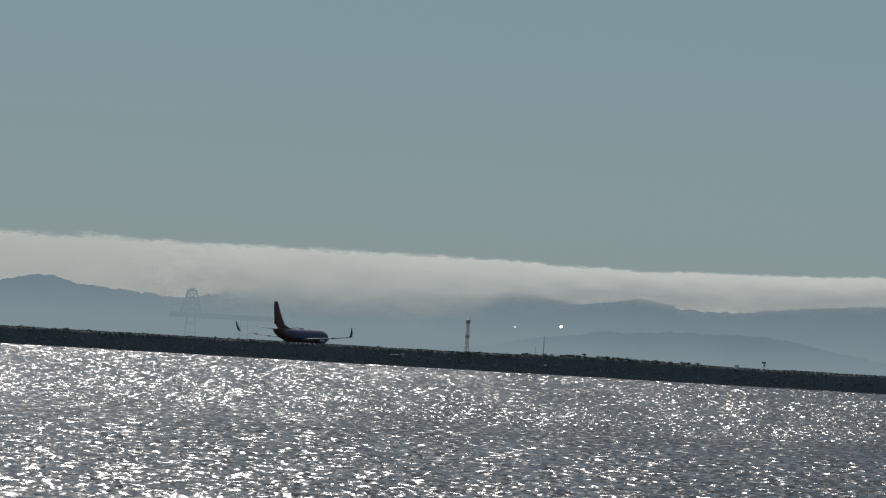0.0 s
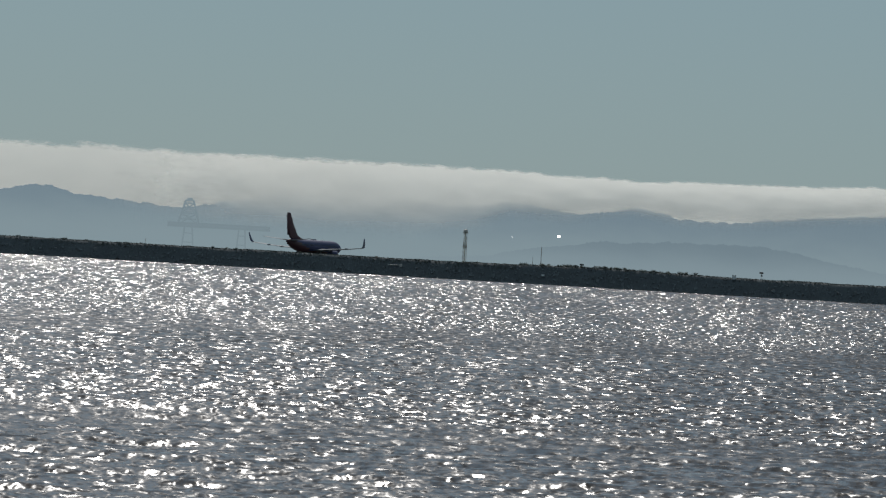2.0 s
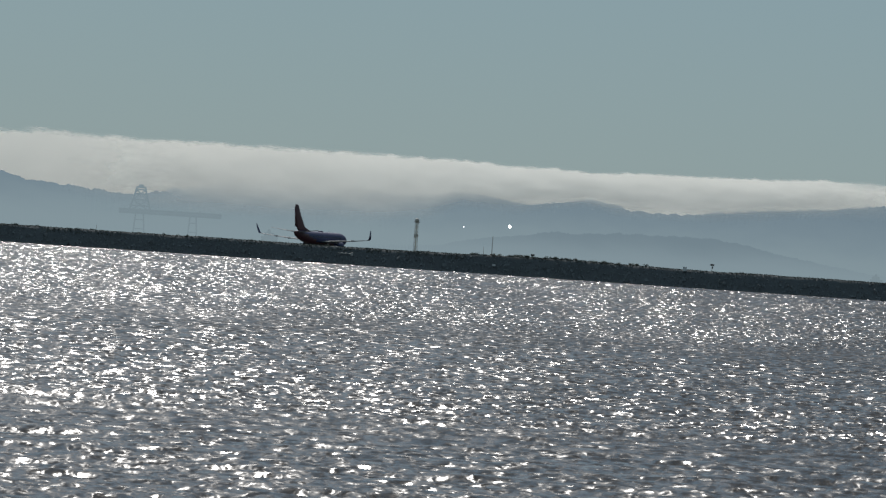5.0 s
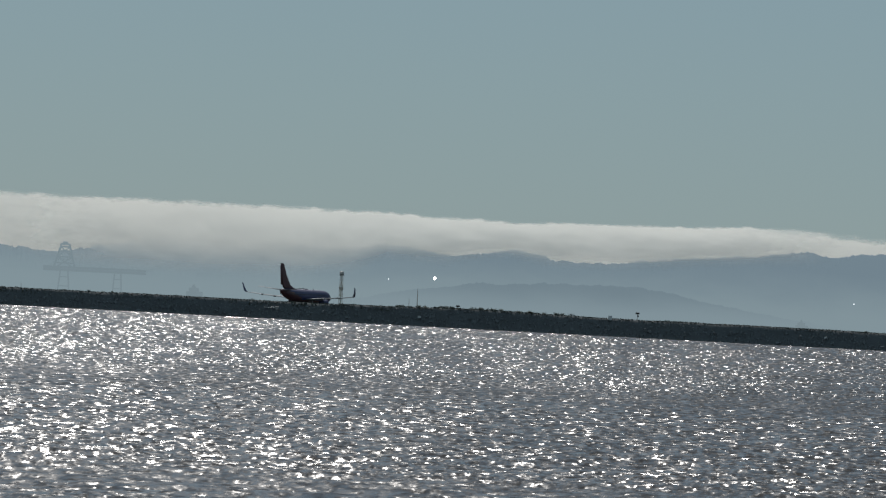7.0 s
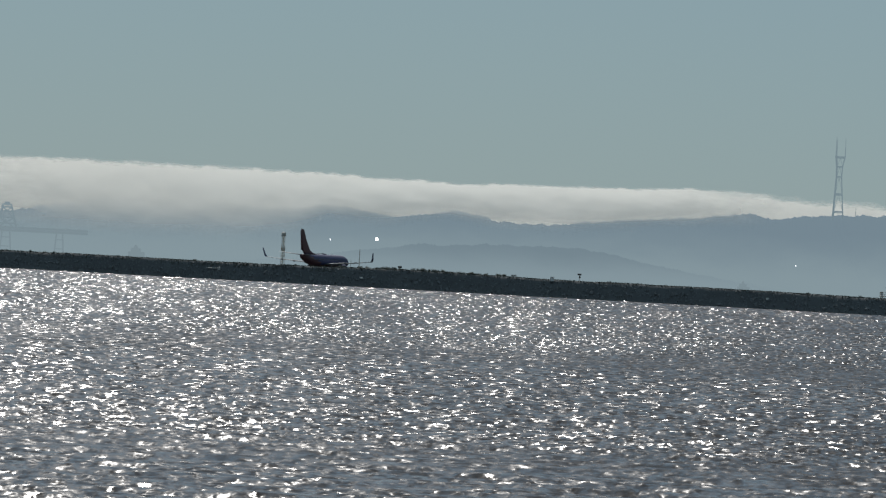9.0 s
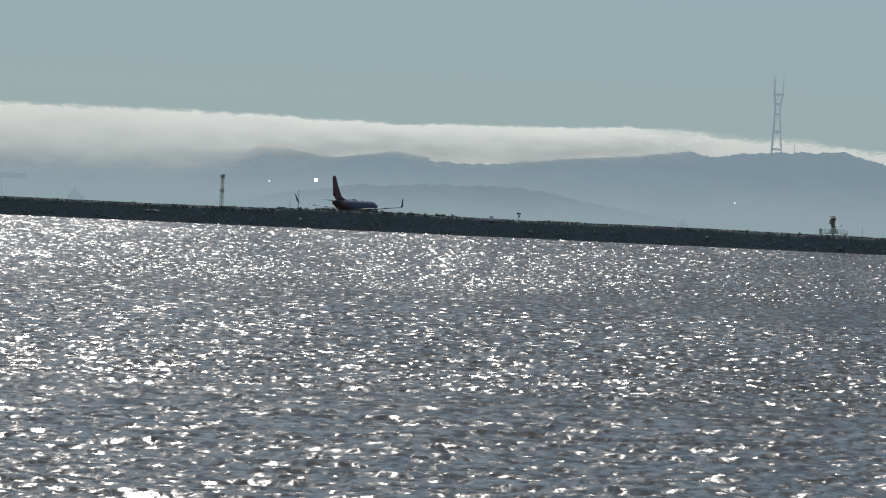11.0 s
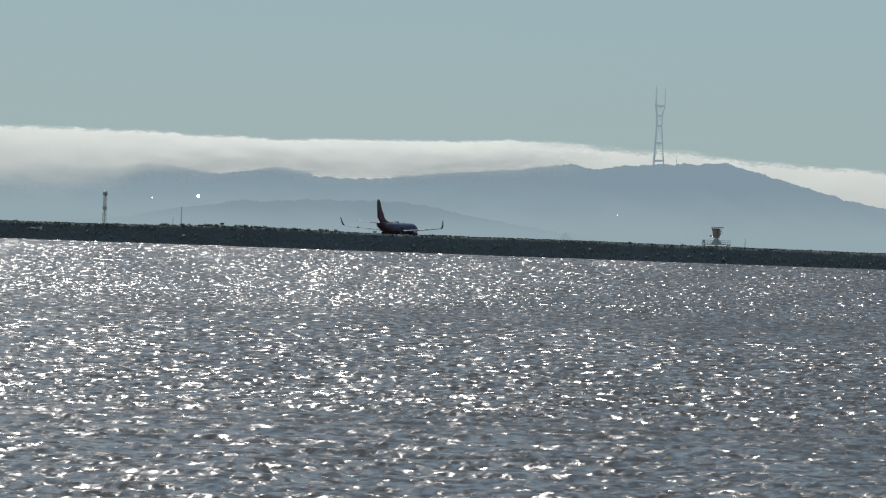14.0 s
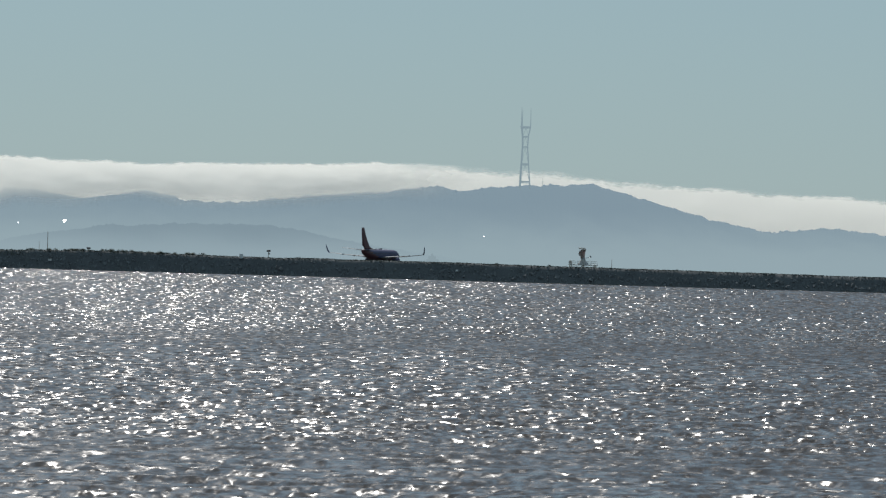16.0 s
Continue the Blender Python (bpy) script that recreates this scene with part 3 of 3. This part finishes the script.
        loft(bm, [[(side * 4.83 + r * math.cos(t), 20 - x, 1.72 + r * math.sin(t)) for t in np.linspace(0, 2 * math.pi, 20, endpoint=False)] for x, r in [(14.8, .5), (15.7, .5), (16.4, .36), (16.9, .06)]])
        nac = part("engine", bm, M_BLUE, ob, "blue engine nacelle under the wing", True)
        bm = bmesh.new()
        add_box(bm, (.28, 3.2, .75), pose(side * 4.83, 5.6, 2.62, 8), .1)
        part("pylon", bm, M_WING, nac)
        # tailplane
        bm = bmesh.new()
        loft(bm, [foil(28.6, 32.2, side * .3, 4.75, .4), foil(30.2, 33.0, side * 3.4, 5.12, .28), foil(31.9, 33.6, side * 7.15, 5.56, .14)])
        part("tailplane", bm, M_WING, ob, "pale grey tailplane", True)
        # main gear
        bm = bmesh.new()
        add_rod(bm, (side * 2.86, 3.0, .55), (side * 2.7, 3.0, 2.5), .13)
        add_rod(bm, (side * 2.86, 3.0, .9), (side * 1.6, 3.0, 2.2), .07)
        leg = part("landing_gear", bm, M_METAL, ob)
        for dx in (-.43, .43):
            wheel(leg, (side * 2.86 + dx, 3.0, .56), .56, .36)
    # fin
    bm = bmesh.new()

    def fin_ring(le, te, z, th):
        return [(p[2], p[1], z) for p in foil(le, te, 0, 0, th)]

    loft(bm, [fin_ring(20.8, 30.0, 5.08, .12), fin_ring(24.2, 31.4, 5.6, .3), fin_ring(26.4, 32.0, 6.3, .42), fin_ring(29.2, 32.8, 9.2, .3), fin_ring(31.3, 33.45, 12.2, .18), fin_ring(31.7, 33.5, 12.45, .08)])
    fin = part("tail_fin", bm, M_RED, ob, "tall red tail fin", True)
    bm = bmesh.new()
    loft(bm, [fin_ring(31.9, 32.8, 6.3, .2), fin_ring(33.2, 33.8, 11.9, .1)])
    part("rudder", bm, M_RED, fin, "dark red rudder", True)
    # nose gear
    bm = bmesh.new()
    add_rod(bm, (0, 15.9, .4), (0, 16.0, 2.0), .09)
    leg = part("landing_gear", bm, M_METAL, ob)
    for dx in (-.2, .2):
        wheel(leg, (dx, 15.9, .34), .34, .2)
    return ob


airliner = build_airliner()


# ---- masts, poles, radar on the airfield ----
def build_beacon_mast():
    y = 1950
    top = el_z(.282, .266, y) - GROUND
    ob = thing("antenna_mast", pose(az_x(.266, y), y, GROUND), "grey lattice mast with a drum on top", "mast")
    bm = bmesh.new()
    w0, w1, n = .58, .44, 7
    corners = [(-1, -1), (1, -1), (1, 1), (-1, 1)]
    body = top - 1.1
    for cx, cy in corners:
        add_rod(bm, (cx * w0, cy * w0, 0), (cx * w1, cy * w1, body), .07, seg=6)
    part("leg_frame", bm, M_TOWER, ob)
    bm = bmesh.new()
    for k in range(n):
        z0, z1 = body * k / n, body * (k + 1) / n
        r0, r1 = w0 + (w1 - w0) * k / n, w0 + (w1 - w0) * (k + 1) / n
        for i in range(4):
            p, q = corners[i], corners[(i + 1) % 4]
            add_rod(bm, (p[0] * r0, p[1] * r0, z0), (q[0] * r1, q[1] * r1, z1), .045, seg=5)
            add_rod(bm, (p[0] * r1, p[1] * r1, z1), (q[0] * r1, q[1] * r1, z1), .04, seg=5)
    part("bracing", bm, M_TOWER, ob)
    bm = bmesh.new()
    add_rod(bm, (0, 0, 0), (0, 0, body), .24, seg=10)
    part("cable_trunk", bm, M_WHITE, ob)
    bm = bmesh.new()
    add_rod(bm, (0, 0, body * .58), (0, 0, body * .58 + .9), .68, seg=14)
    part("collar", bm, M_TOWER, ob)
    bm = bmesh.new()
    add_rod(bm, (0, 0, body), (0, 0, body + .15), .9, seg=16)
    part("platform", bm, M_METAL, ob)
    bm = bmesh.new()
    add_rod(bm, (0, 0, body + .15), (0, 0, body + .85), .66, .72, seg=16)
    add_ball(bm, (.72, .72, .4), pose(0, 0, body + .85), 14, 8)
    part("drum", bm, M_TOWER, ob, "", True)
    bm = bmesh.new()
    add_rod(bm, (.3, 0, body + .9), (.3, 0, body + 1.7), .03, seg=6)
    part("lightning_rod", bm, M_METAL, ob)


def build_pole(az, el, y, r, label, head=""):
    z = el_z(el, az, y) - GROUND
    ob = thing("pole", pose(az_x(az, y), y, GROUND), label, "pole")
    bm = bmesh.new()
    add_rod(bm, (0, 0, 0), (0, 0, z), r, r * .55, seg=8)
    part("shaft", bm, M_TOWER, ob)
    bm = bmesh.new()
    add_rod(bm, (0, 0, 0), (0, 0, .25), r * 2.2, r * 1.8, seg=10)
    part("foot", bm, M_METAL, ob)
    if head:
        bm = bmesh.new()
        add_box(bm, (.95, .35, .42), pose(0, 0, z - .1), .08)
        add_box(bm, (.36, .25, .5), pose(0.1, 0, z - .75), .06)
        part(head, bm, M_RUBBER, ob, "dark lamp head")
    return ob


RADAR_AT = (5.80, 1600.0)


def build_radar():
    az, y = RADAR_AT
    base = thing("radar_platform", pose(az_x(az, y), y, GROUND), "steel radar tower platform with railing", "platform")
    deck = el_z(.0, az, y) - GROUND - .05
    bm = bmesh.new()
    add_box(bm, (7.0, 5.0, .22), pose(0, 0, deck), .04)
    part("deck", bm, M_METAL, base)
    for px in (-3.1, 0, 3.1):
        for py in (-2.1, 2.1):
            bm = bmesh.new()
            add_rod(bm, (px, py, 0), (px, py, deck), .14, seg=8)
            part("leg", bm, M_TOWER, base)
    for i in range(2):
        bm = bmesh.new()
        s = -2.4 if i == 0 else 2.4
        for k in range(9):
            add_rod(bm, (-3.4 + k * .85, s, deck), (-3.4 + k * .85, s, deck + 1.0), .035, seg=5)
        for z in (.5, 1.0):
            add_rod(bm, (-3.4, s, deck + z), (3.4, s, deck + z), .035, seg=5)
        part("railing", bm, M_METAL, base)
    bm = bmesh.new()
    add_box(bm, (.6, .9, 1.0), pose(-3.2, 0, deck + .6), .05)
    part("cabinet", bm, M_TOWER, base, "grey equipment box")
    bm = bmesh.new()
    add_rod(bm, (0, 0, deck), (0, 0, deck + 1.55), 1.5, .5, seg=14)
    part("pedestal", bm, M_TOWER, base)
    # the turning antenna is a thing of its own
    ant = thing("radar_antenna", pose(az_x(az, y), y, GROUND + deck + 1.55), "turning orange lattice radar antenna on its pedestal", "radar antenna")
    bm = bmesh.new()
    nx, nz = 15, 9
    grid = []
    for j in range(nz):
        for i in range(nx):
            u, v = i / (nx - 1) * 2 - 1, j / (nz - 1)
            half = 1.2 + .55 * v
            grid.append(bm.verts.new((u * half, .75 * u * u + .5 * (v - .3) ** 2 - .7, .12 + v * 2.35)))
    for j in range(nz - 1):
        for i in range(nx - 1):
            bm.faces.new((grid[j * nx + i], grid[j * nx + i + 1], grid[(j + 1) * nx + i + 1], grid[(j + 1) * nx + i]))
    bmesh.ops.solidify(bm, geom=bm.faces[:], thickness=.07)
    part("reflector", bm, M_ORANGEMAST, ant, "curved orange mesh reflector")
    bm = bmesh.new()
    add_box(bm, (4.1, .7, .28), pose(0, -.35, 2.72), .08)
    part("beacon_bar", bm, M_TOWER, ant, "pale bar antenna on top")
    bm = bmesh.new()
    for u in (-1.0, -.35, .35, 1.0):
        add_rod(bm, (u * .3, -.4, .05), (u * 1.2, -.55, 2.3), .05, seg=6)
        add_rod(bm, (u * .3, -.4, .4), (u * 1.1, -1.0, 1.3), .04, seg=6)
        add_rod(bm, (u * 1.1, -1.0, 1.3), (u * 1.2, -.5, 2.1), .04, seg=6)
    add_box(bm, (.9, .45, 1.2), pose(0, -.8, 1.35), .1)
    part("back_frame", bm, M_ORANGEMAST, ant)
    bm = bmesh.new()
    add_rod(bm, (0, -.2, .1), (0, 1.9, .45), .07, seg=8)
    add_box(bm, (.35, .4, .45), pose(0, 1.95, .62, 20), .06)
    part("feed_horn", bm, M_METAL, ant)
    bm = bmesh.new()
    add_rod(bm, (0, 0, 0), (0, 0, .42), .42, .34, seg=14)
    part("turntable", bm, M_METAL, ant)
    return ant


build_beacon_mast()
build_pole(.96, .166, 1560, .13, "tall thin grey pole behind the levee")
build_pole(.885, .072, 1560, .08, "short thin grey pole behind the levee")
build_pole(6.06, .056, 1600, .09, "thin pole beside the radar platform")
build_pole(-2.62, .035, 1560, .07, "short thin post behind the levee")
build_pole(2.955, .050, 1530, .09, "short post with a dark lamp head", "lamp_head")
build_pole(1.33, .03, 1530, .09, "short stub post with a dark head", "lamp_head")
radar = build_radar()


def levee_spot(az, up):
    """A point of the levee's face: azimuth, and how far up the slope from the water to the crown."""
    x = az_x(az, YBANK)
    for _ in range(4):
        x = az_x(az, shore_y(x) + 3.3 * up)
    return x, shore_y(x) + 3.3 * up, 4.3 * up * levee_top(x) / 4.5


def build_box(az, up, size, material, label):
    """A small cabinet with a lid on a plinth, set into the slope."""
    x, y, z = levee_spot(az, up)
    w, d, h = size
    ob = thing("equipment_box", pose(x, y - .25, z - .15), label, "box")
    bm = bmesh.new()
    add_box(bm, (w, d, h), pose(0, 0, h / 2), .04)
    part("body", bm, material, ob)
    bm = bmesh.new()
    add_box(bm, (w * 1.08, d * 1.1, .07), pose(0, 0, h + .03), .02)
    part("lid", bm, material, ob)
    bm = bmesh.new()
    add_box(bm, (w * 1.15, d * 1.6, .3), pose(0, 0, -.1), .03)
    part("plinth", bm, M_EARTH, ob)


build_box(2.71, 1.0, (.9, .6, .95), M_WHITE, "small pale metal equipment box on the levee top")
build_box(.985, .5, (.75, .5, .35), M_WHITE, "low white box on the levee slope")
build_box(4.66, .56, (.5, .4, .45), M_WHITE, "small white box on the levee slope")
build_box(.20, .62, (.7, .5, .3), M_ROCK, "pale grey concrete block on the levee slope")
build_box(1.44, .55, (.6, .5, .3), M_ROCK, "pale grey concrete block on the levee slope")


def build_outfall():
    """A pipe that runs along the slope on two saddles and ends at a block."""
    x, y, z = levee_spot(-.36, .62)
    ob = thing("drain_pipe", pose(x, y - .45, z + .05), "pale grey drain pipe along the levee slope", "pipe")
    bm = bmesh.new()
    add_rod(bm, (-1.5, 0, .1), (1.3, 0, .12), .11, seg=12)
    part("barrel", bm, M_TOWER, ob)
    bm = bmesh.new()
    add_rod(bm, (-1.56, 0, .1), (-1.44, 0, .1), .16, seg=12)
    part("flange", bm, M_TOWER, ob)
    for u in (-.9, .6):
        bm = bmesh.new()
        add_box(bm, (.25, .5, .5), pose(u, .15, -.2), .04)
        part("saddle", bm, M_EARTH, ob)
    bm = bmesh.new()
    add_box(bm, (.6, .6, .75), pose(1.5, .1, .05), .05)
    part("headwall", bm, M_TOWER, ob)


build_outfall()


# ---- far lights, tower, crane ----
def far_lamp(az, el, r, material, label):
    """A far light, the bright one an aircraft's, set against the hill face at that height over the horizon."""
    heights = [h for _, h in RIDGE_SHAPE[:6]]
    for k in range(200):
        h = k / 200
        d = float(np.interp(h, heights, [d for d, _ in RIDGE_SHAPE[:6]]))
        x, y, z = ridge_point(RIDGE, 4650, 130, 1.8, az, d, h)
        if z >= el_z(el, az, y):
            break
    bm = bmesh.new()
    add_ball(bm, (r, r * .5, r), Matrix.Identity(4), 16, 10)
    ob = link("distant_light", bm, material, smooth=True)
    ob.matrix_basis = pose(az_x(az, y - 4), y - 4, el_z(el, az, y - 4))
    tagged(ob, label, "light")


far_lamp(1.107, .268, 1.05, M_LAMP, "brilliant white landing light of a far aircraft, set against the hillside")
far_lamp(.69, .240, .36, M_LAMP_DIM, "faint white light far across the bay")
far_lamp(4.90, .231, .32, M_LAMP_DIM, "faint white light far across the bay")


def build_tv_tower():
    y, az = 4640, 5.24
    x = az_x(az, y)
    base = el_z(.66, az, y)
    ob = thing("broadcast_tower", pose(x, y, base, 0, 0, 12), "hazy grey three-legged broadcast tower on a far ridge", "tower")
    levels = [(0, 5.1), (6.3, 4.6), (19.3, 3.5), (32, 2.5), (39.5, 2.8), (46.5, 4.3)]

    def corner(k, i):
        z, r = levels[i]
        t = radians(90 + 120 * k + 18)
        return Vector((r * math.cos(t), r * math.sin(t), z))

    for k in range(3):
        bm = bmesh.new()
        for i in range(len(levels) - 1):
            add_rod(bm, corner(k, i), corner(k, i + 1), .42, seg=8)
        part("leg", bm, M_FARSTEEL_HAZE, ob)
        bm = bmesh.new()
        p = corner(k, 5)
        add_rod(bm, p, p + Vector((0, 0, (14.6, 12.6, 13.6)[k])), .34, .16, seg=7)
        part("antenna", bm, M_FARSTEEL_HAZE, ob)
    for i in range(1, 6):
        bm = bmesh.new()
        for k in range(3):
            p, q = corner(k, i), corner((k + 1) % 3, i)
            add_rod(bm, p, q, .5 if i in (1, 2, 5) else .4, seg=6)
            add_rod(bm, p - Vector((0, 0, .9)), q - Vector((0, 0, .9)), .25, seg=5)
        if i == 5:
            p, q = corner(2, i), corner(1, i)
            add_rod(bm, q, q + (q - p).normalized() * 1.6, .3, seg=6)
        part("crossbeam", bm, M_FARSTEEL_HAZE, ob)
    bm = bmesh.new()
    for i in range(1, 5):
        for k in range(3):
            add_rod(bm, corner(k, i), (corner((k + 1) % 3, i + 1) + corner(k, i + 1)) / 2, .13, seg=5)
    part("bracing", bm, M_FARSTEEL_HAZE, ob)
    # a small mast beside it
    ob = thing("radio_mast", pose(az_x(5.415, y), y, el_z(.66, 5.4, y)), "thin hazy radio mast on a far ridge", "mast")
    bm = bmesh.new()
    add_rod(bm, (0, 0, 0), (0, 0, 9.5), .22, .1, seg=6)
    part("shaft", bm, M_FARSTEEL_HAZE, ob)
    bm = bmesh.new()
    add_rod(bm, (0, 0, 6.2), (0, 0, 7.0), .34, seg=8)
    part("antenna_panel", bm, M_FARSTEEL_HAZE, ob)


def build_crane():
    y = 4400
    k = y * math.tan(radians(1))
    ob = thing("gantry_crane", pose(az_x(-2.24, y), y, 0), "hazy giant gantry crane far across the water", "crane")
    zg = el_z(.176, -2.2, y)
    bm = bmesh.new()
    x0, x1 = -.19 * k, .74 * k
    add_rod(bm, (x0, 0, zg + 1.2), (x1, 0, zg + 1.4), .85, seg=6)
    add_rod(bm, (x0, 0, zg - .6), (x1, 0, zg - .4), .85, seg=6)
    n = 22
    for i in range(n):
        xa, xb = x0 + (x1 - x0) * i / n, x0 + (x1 - x0) * (i + 1) / n
        add_rod(bm, (xa, 0, zg - .6 if i % 2 else zg + 1.2), (xb, 0, zg + 1.2 if i % 2 else zg - .6), .35, seg=5)
    part("girder", bm, M_SHORE_HAZE, ob, "long horizontal truss girder")
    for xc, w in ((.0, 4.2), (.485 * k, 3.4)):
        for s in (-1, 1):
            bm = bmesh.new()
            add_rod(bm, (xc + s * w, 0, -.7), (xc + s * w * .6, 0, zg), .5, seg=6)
            part("leg", bm, M_SHORE_HAZE, ob)
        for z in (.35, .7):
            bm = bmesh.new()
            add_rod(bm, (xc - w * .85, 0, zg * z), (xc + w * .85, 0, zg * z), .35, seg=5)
            part("crossbeam", bm, M_SHORE_HAZE, ob)
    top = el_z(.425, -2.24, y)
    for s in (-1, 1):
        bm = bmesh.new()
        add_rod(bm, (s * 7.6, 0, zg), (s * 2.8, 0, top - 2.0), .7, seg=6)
        part("tower_leg", bm, M_SHORE_HAZE, ob)
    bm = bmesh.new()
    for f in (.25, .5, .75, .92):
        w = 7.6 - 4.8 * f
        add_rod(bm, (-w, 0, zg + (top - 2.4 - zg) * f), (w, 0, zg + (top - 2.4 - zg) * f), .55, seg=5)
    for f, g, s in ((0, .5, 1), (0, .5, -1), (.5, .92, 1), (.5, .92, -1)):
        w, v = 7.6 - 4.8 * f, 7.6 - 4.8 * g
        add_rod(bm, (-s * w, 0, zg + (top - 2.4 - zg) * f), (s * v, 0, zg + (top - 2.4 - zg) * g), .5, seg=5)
    part("bracing", bm, M_SHORE_HAZE, ob)
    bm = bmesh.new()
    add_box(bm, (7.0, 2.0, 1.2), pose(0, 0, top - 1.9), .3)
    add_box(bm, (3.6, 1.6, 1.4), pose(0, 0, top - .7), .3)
    part("head", bm, M_SHORE_HAZE, ob)


build_tv_tower()
build_crane()


def build_far_building(az, el, half, y, label):
    """A far block with a stepped top and a short spire, standing at the water's edge."""
    ob = thing("distant_building", pose(az_x(az, y), y, -.7), label, "building")
    top, w = el_z(el, az, y) + .7, half * y * math.tan(radians(1))
    bm = bmesh.new()
    add_box(bm, (2 * w, 5, top * .62), pose(0, 0, top * .31), .4)
    part("wall", bm, M_SHORE_HAZE, ob)
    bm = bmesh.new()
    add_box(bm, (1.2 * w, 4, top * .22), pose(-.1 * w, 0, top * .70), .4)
    part("upper_storey", bm, M_SHORE_HAZE, ob)
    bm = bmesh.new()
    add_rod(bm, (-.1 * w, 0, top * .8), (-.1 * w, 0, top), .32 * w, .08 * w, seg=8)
    part("spire", bm, M_SHORE_HAZE, ob)


build_far_building(-1.055, .10, .075, 4320, "hazy stepped building far across the bay")
build_far_building(4.44, .066, .055, 4320, "small hazy building far across the bay")

# a buoy close to the levee
bm = bmesh.new()
add_rod(bm, (0, 0, -.3), (0, 0, .5), .55, .48, seg=14)
buoy = thing("buoy", pose(az_x(-2.86, 1482), 1482, 0), "small dark mooring buoy floating near the levee", "buoy")
part("float", bm, M_RUBBER, buoy)
bm = bmesh.new()
add_rod(bm, (0, 0, .45), (0, 0, .95), .14, .08, seg=8)
part("post", bm, M_RUBBER, buoy)

# the shore on which the viewer stands
bm = bmesh.new()
bmesh.ops.create_grid(bm, x_segments=30, y_segments=16, size=1.0, matrix=pose(0, -60, 0) @ Matrix.Diagonal((300, 75, 1, 1)))
for v in bm.verts:
    v.co.z = 2.8 - max(0.0, v.co.y - 2) * 0.25 + 0.1 * fbm(v.co.x * .2, v.co.y * .2, 3)
tagged(link("shore", bm, M_EARTH), "bare earth shore at the water's edge", "ground", kind="structure")

ROLL = [
    (0.0, 0.20), (1.0, 3.64), (2.0, 9.57), (3.0, 18.26), (4.0, 29.91), (5.0, 44.67), (6.0, 62.66), (7.0, 83.96), (8.0, 108.64), (9.0, 136.74), (10.0, 168.29), (11.0, 203.33), (12.0, 241.89), (13.0, 284.00), (14.0, 329.71), (15.0, 379.11), (16.0, 432.29),
]


def motions():
    walk(airliner, [(t, Matrix.Translation(START + s * FWD) @ pose(0, 0, 0, 0, 0, -HEADING)) for t, s in ROLL])
    # the antenna turns clockwise, once in 4.64 s; it faces away to the right at 15.72 s
    rows = []
    for k in range(33):
        t = k * 0.5
        rows.append((t, radar.matrix_basis @ pose(0, 0, 0, 0, 0, -90 - 77.6 * (t - 15.72))))
    walk(radar, rows)
    # the chop runs in towards the shore
    walk(water, [(0.0, pose(0, 0, 0)), (16.0, pose(-7.0, -19.0, 0))])


motions()
